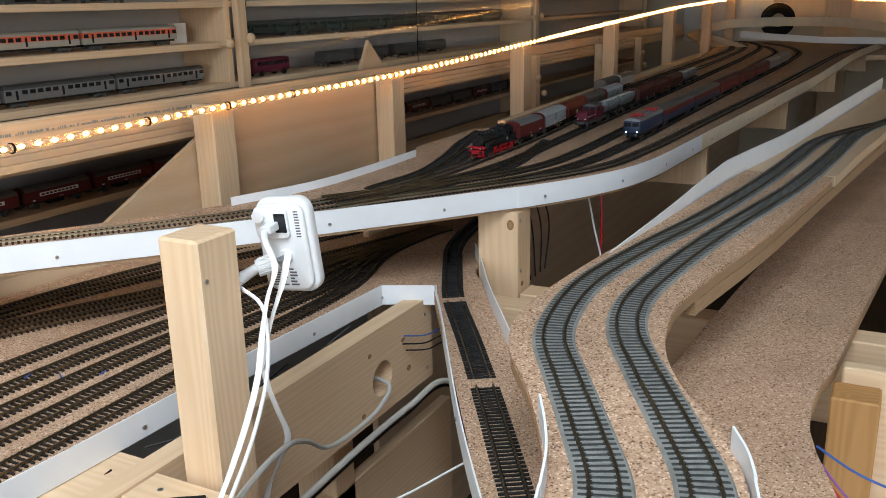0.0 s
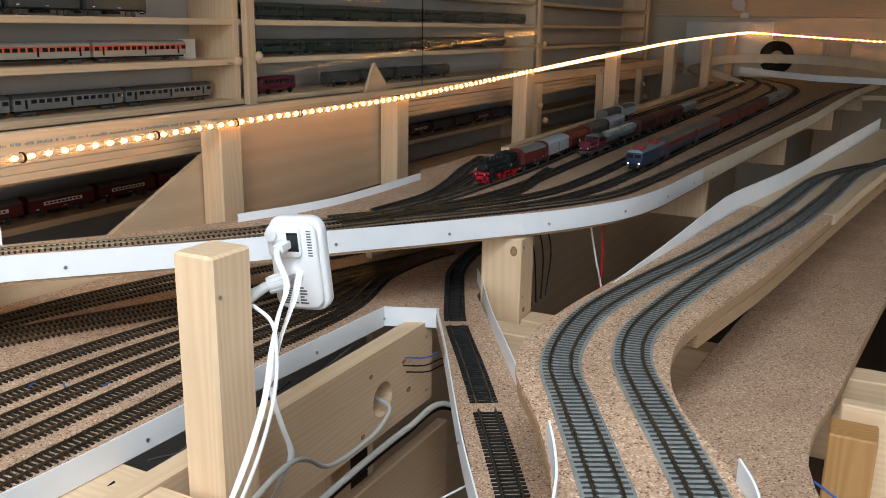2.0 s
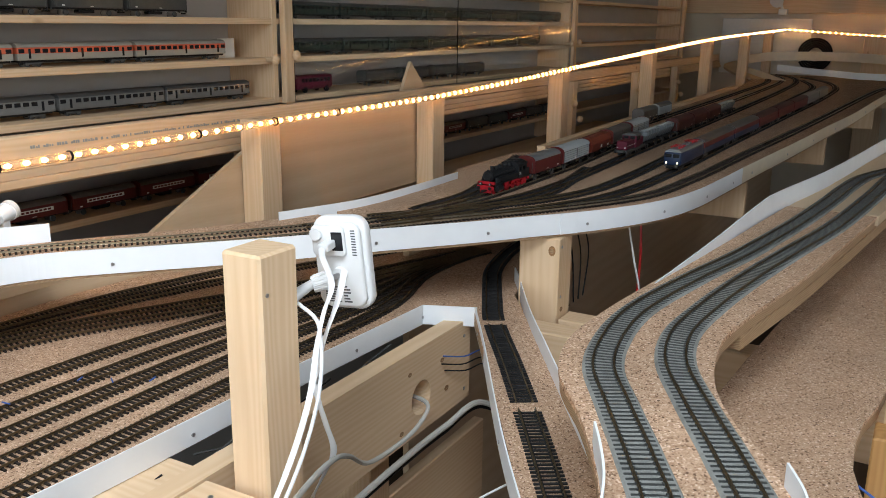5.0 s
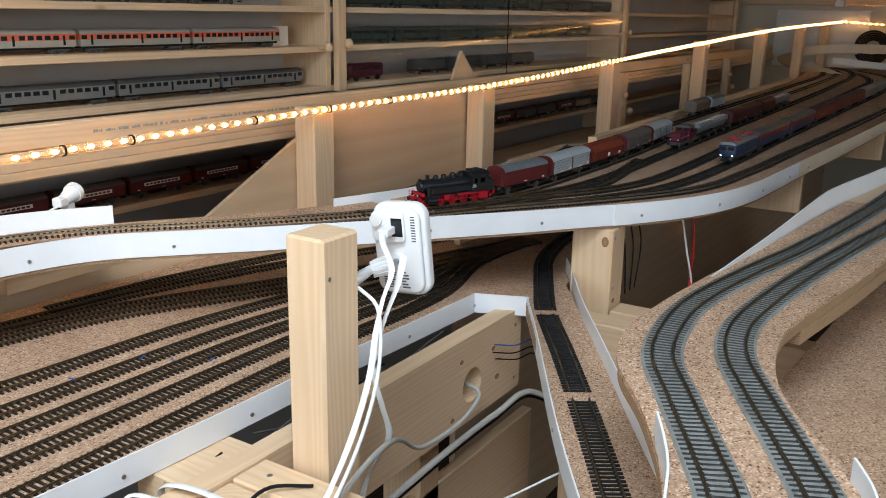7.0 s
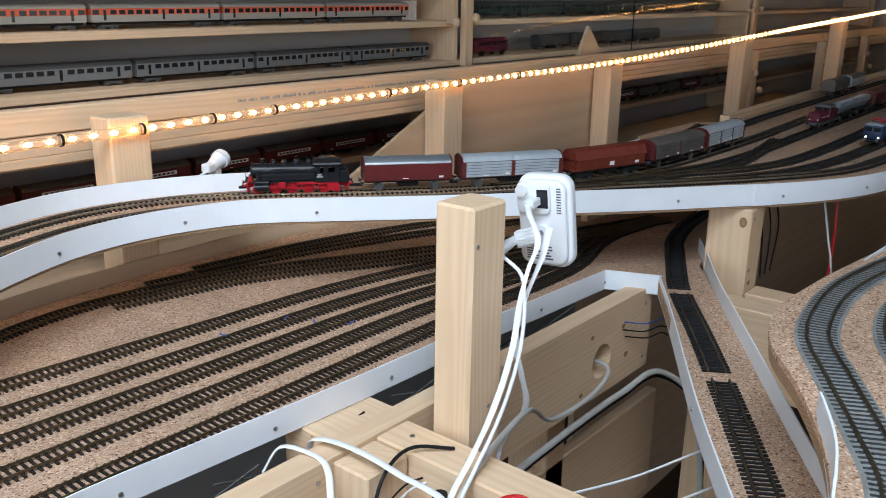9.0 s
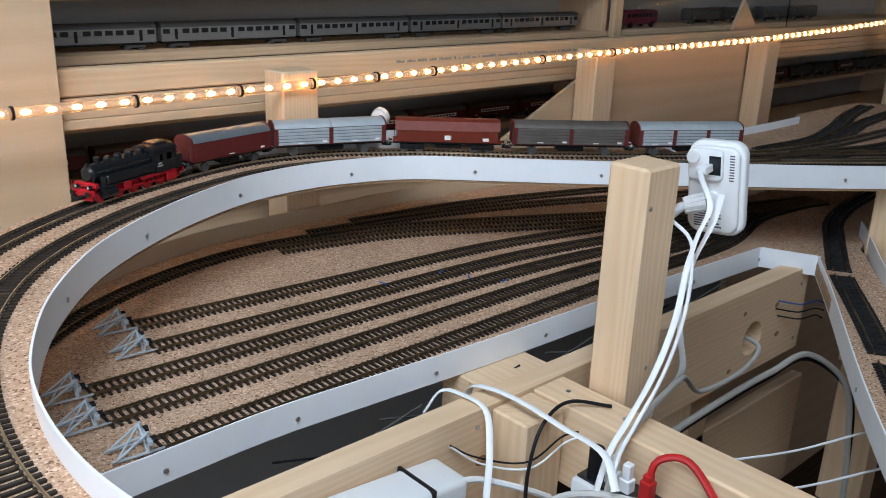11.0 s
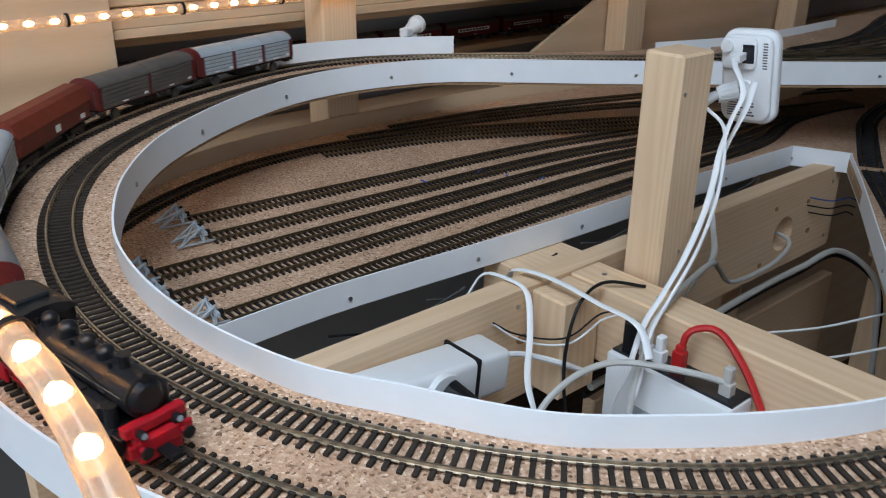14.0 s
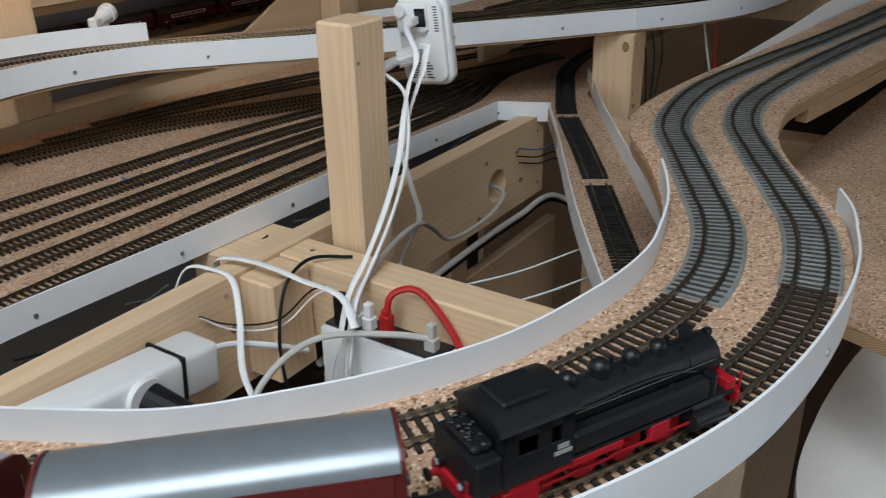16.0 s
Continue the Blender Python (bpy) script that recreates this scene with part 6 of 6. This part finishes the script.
cable([(-0.238, -0.014, 0.946), (-0.223, -0.048, 0.93), (-0.23, -0.09, 0.88), (-0.25, -0.1, 0.80)], 0.004, BLACK, "black mains lead of the plug")
cable([(-0.169, 0.048, 0.946), (-0.14, 0.046, 0.940), (-0.102, 0.026, 0.925), (-0.07, 0.02, 0.905)], 0.003, CABLEW, "white mains lead of the socket strip")

# small white plug standing behind the loop
plug = thing("plug_adapter", pose(0.172, 0.600, 1.082, 0, 0, 20), "white plug adapter behind the loop track", "plug adapter")
part("plug_body", cyl((-0.004, 0, 0.048), (0.016, 0, 0.054), 0.008, 18, 0.0120), PLASTIC, plug, smooth=True)
part("plug_face", cyl((0.016, 0, 0.054), (0.024, 0, 0.056), 0.0135, 20), PLASTIC, plug, smooth=True)
part("plug_neck", bx(-0.020, -0.002, -0.007, 0.007, 0.041, 0.054, 0.002), PLASTIC, plug)
part("plug_stand", bx(-0.002, 0.012, -0.006, 0.006, -0.016, 0.044, 0.001), PLASTIC, plug)
cable([(0.158, 0.594, 1.125), (0.138, 0.590, 1.120), (0.118, 0.594, 1.108), (0.10, 0.60, 1.09)], 0.0020, CABLEW, "white lead of the plug adapter")

# frame and block beside the lower cork board
timber(0.452, 0.472, -1.05, -0.455, 0.84, 1.000, "pale plywood frame board beside the lower cork", "y")
timber(0.405, 0.450, -0.494, -0.4475, 0.8505, 0.984, "orange brown glued wood block", "z", m=wood("orange_block", (0.50, 0.27, 0.10), (0.40, 0.20, 0.07), "z", knots=False))
tagged(part("base_panel", prism([(x, y) for x, y in spline([(0.445, -0.447), (0.379, -0.430), (0.277, -0.412), (0.157, -0.404), (0.05, -0.412), (-0.03, -0.45), (-0.07, -0.53), (-0.08, -0.70), (-0.08, -1.05)], 0.02)] + [(0.445, -1.05)], 0.838, 0.850), PAPER), "white base panel under loose wires", "panel")
cable([(0.33, -0.440, 0.955), (0.30, -0.47, 0.930), (0.32, -0.55, 0.905), (0.30, -0.64, 0.885)], 0.0014, REDCABLE, "loose red wire on the white panel")
cable([(0.34, -0.442, 0.960), (0.33, -0.48, 0.945), (0.33, -0.55, 0.925), (0.30, -0.66, 0.90)], 0.0013, BLUECABLE, "loose blue wire on the white panel")
cable([(0.33, -0.440, 0.948), (0.31, -0.48, 0.915), (0.26, -0.56, 0.888), (0.22, -0.60, 0.878)], 0.0013, REDCABLE, "loose red wire on the white panel")
cable([(0.34, -0.440, 0.950), (0.32, -0.49, 0.912), (0.33, -0.60, 0.890), (0.34, -0.70, 0.880)], 0.0013, PURPLE, "loose violet wire on the white panel")
cable([(0.30, -0.445, 0.93), (0.26, -0.50, 0.885), (0.24, -0.60, 0.880)], 0.0013, BLACK, "loose black wire on the white panel")
tagged(part("side_board", bx(0.60, 2.6, -0.66, -0.64, 0.60, 0.96, 0.002), PINE["x"]), "long pine side board beside the lower cork", "board")

# ------------------------------------------------------------------ the far end
loop_far = spline([(4.30, 0.23, 1.112), (4.42, 0.361, 1.144), (4.53, 0.480, 1.170), (4.66, 0.545, 1.200), (4.76, 0.505, 1.222), (4.85, 0.376, 1.239), (4.86, 0.102, 1.245), (4.76, -0.185, 1.240), (4.60, -0.387, 1.222), (4.3, -0.62, 1.20)], 0.02)
far_strip = thing("edging_strip", label="pale curved strip along the rising return loop", category="edging strip", kind="structure")
part("strip", sweep(loop_far, [(-0.002, -0.045), (0.002, -0.045), (0.002, 0.004), (-0.002, 0.004)]), CREAMSTRIP, far_strip)
part("rising_board", sweep(loop_far, [(0.0022, -0.040), (0.075, -0.040), (0.075, -0.028), (0.0022, -0.028)]), PLY, far_strip, "plywood roadbed of the return loop")
tagged(part("far_board", prism([(4.02, -0.33), (4.2, 0.20), (4.45, 0.42), (4.9, 0.545), (5.1, 0.1), (5.1, -0.9), (4.2, -0.9)], UZ - 0.040, UZ - 0.0178), PLY), "plain plywood board at the layout's far end", "board")
bat = sweep(np.array([(4.45, 0.298, 1.183), (4.42, 0.10, 1.168), (4.40, -0.104, 1.155), (4.40, -0.90, 1.145)]), [(-0.006, -0.026), (0.006, -0.026), (0.006, 0.006), (-0.006, 0.006)])
tagged(part("white_batten", bat, WHITE), "straight white batten across the far end", "batten")
timber(5.06, 5.11, -0.20, -0.06, 0.0, 1.335, "pine post at the far wall", "z", name="post", category="post")
tagged(part("white_sheet", bx(5.18, 5.195, 0.24, 0.76, 1.10, 1.43, 0.002), PAPER), "white sheet leaning on the far wall", "sheet")
tagged(part("wall_rail", bx(5.20, 5.249, -2.3, 1.2, 1.46, 1.60, 0.002), PINE["y"]), "pine rail along the far wall", "rail")
for k in range(5):
    r = 0.045 + 0.012 * k
    cable([(5.15 - 0.006 * k, 0.20 + r * math.cos(a), 1.225 + r * math.sin(a)) for a in np.linspace(0, 5.8, 14)], 0.006, BLACK, "coiled black cable hanging on the far wall")
spot = thing("spot_lamp", pose(5.14, 0.41, 1.50), "white clip on spot lamp", "lamp")
part("shade", cyl((-0.02, 0.02, 0.05), (-0.06, 0.03, 0.03), 0.028, 18, 0.042), PLASTIC, spot, smooth=True)
part("arm", cyl((0.0, 0.0, -0.02), (-0.02, 0.02, 0.05), 0.008, 10), PLASTIC, spot)
part("clip", bx(-0.02, 0.03, -0.03, 0.02, -0.05, -0.015, 0.004), PLASTIC, spot)


# ------------------------------------------------------------------ what moves
def motions():
    """The goods train sets off from the station and runs round the loop."""
    fronts = ((0.0, 4.138), (3.0, 4.138), (3.5, 4.145), (4.0, 4.168), (4.5, 4.206), (5.0, 4.258), (5.5, 4.319), (6.0, 4.383), (6.5, 4.451), (7.0, 4.525), (7.5, 4.613), (8.0, 4.717), (8.5, 4.828), (9.0, 4.943), (9.5, 5.060), (10.0, 5.178), (12.5, 5.757), (13.0, 5.874), (13.5, 5.992), (14.0, 6.102), (14.5, 6.206), (15.0, 6.314), (15.5, 6.412), (16.0, 6.509))
    back = 0.0
    smooth_s = spline(fronts, 0.02)
    for ob, L in TRAIN:
        rows = []
        for k in range(33):
            t = k * 0.5
            s = float(np.interp(t, smooth_s[:, 0], smooth_s[:, 1])) if t > 3.0 else 4.138
            rows.append((t, on_track(OUTER, s - back - L / 2, L)))
        walk(ob, rows)
        back += L + (0.009 if ob is TRAIN[0][0] else 0.004)


motions()
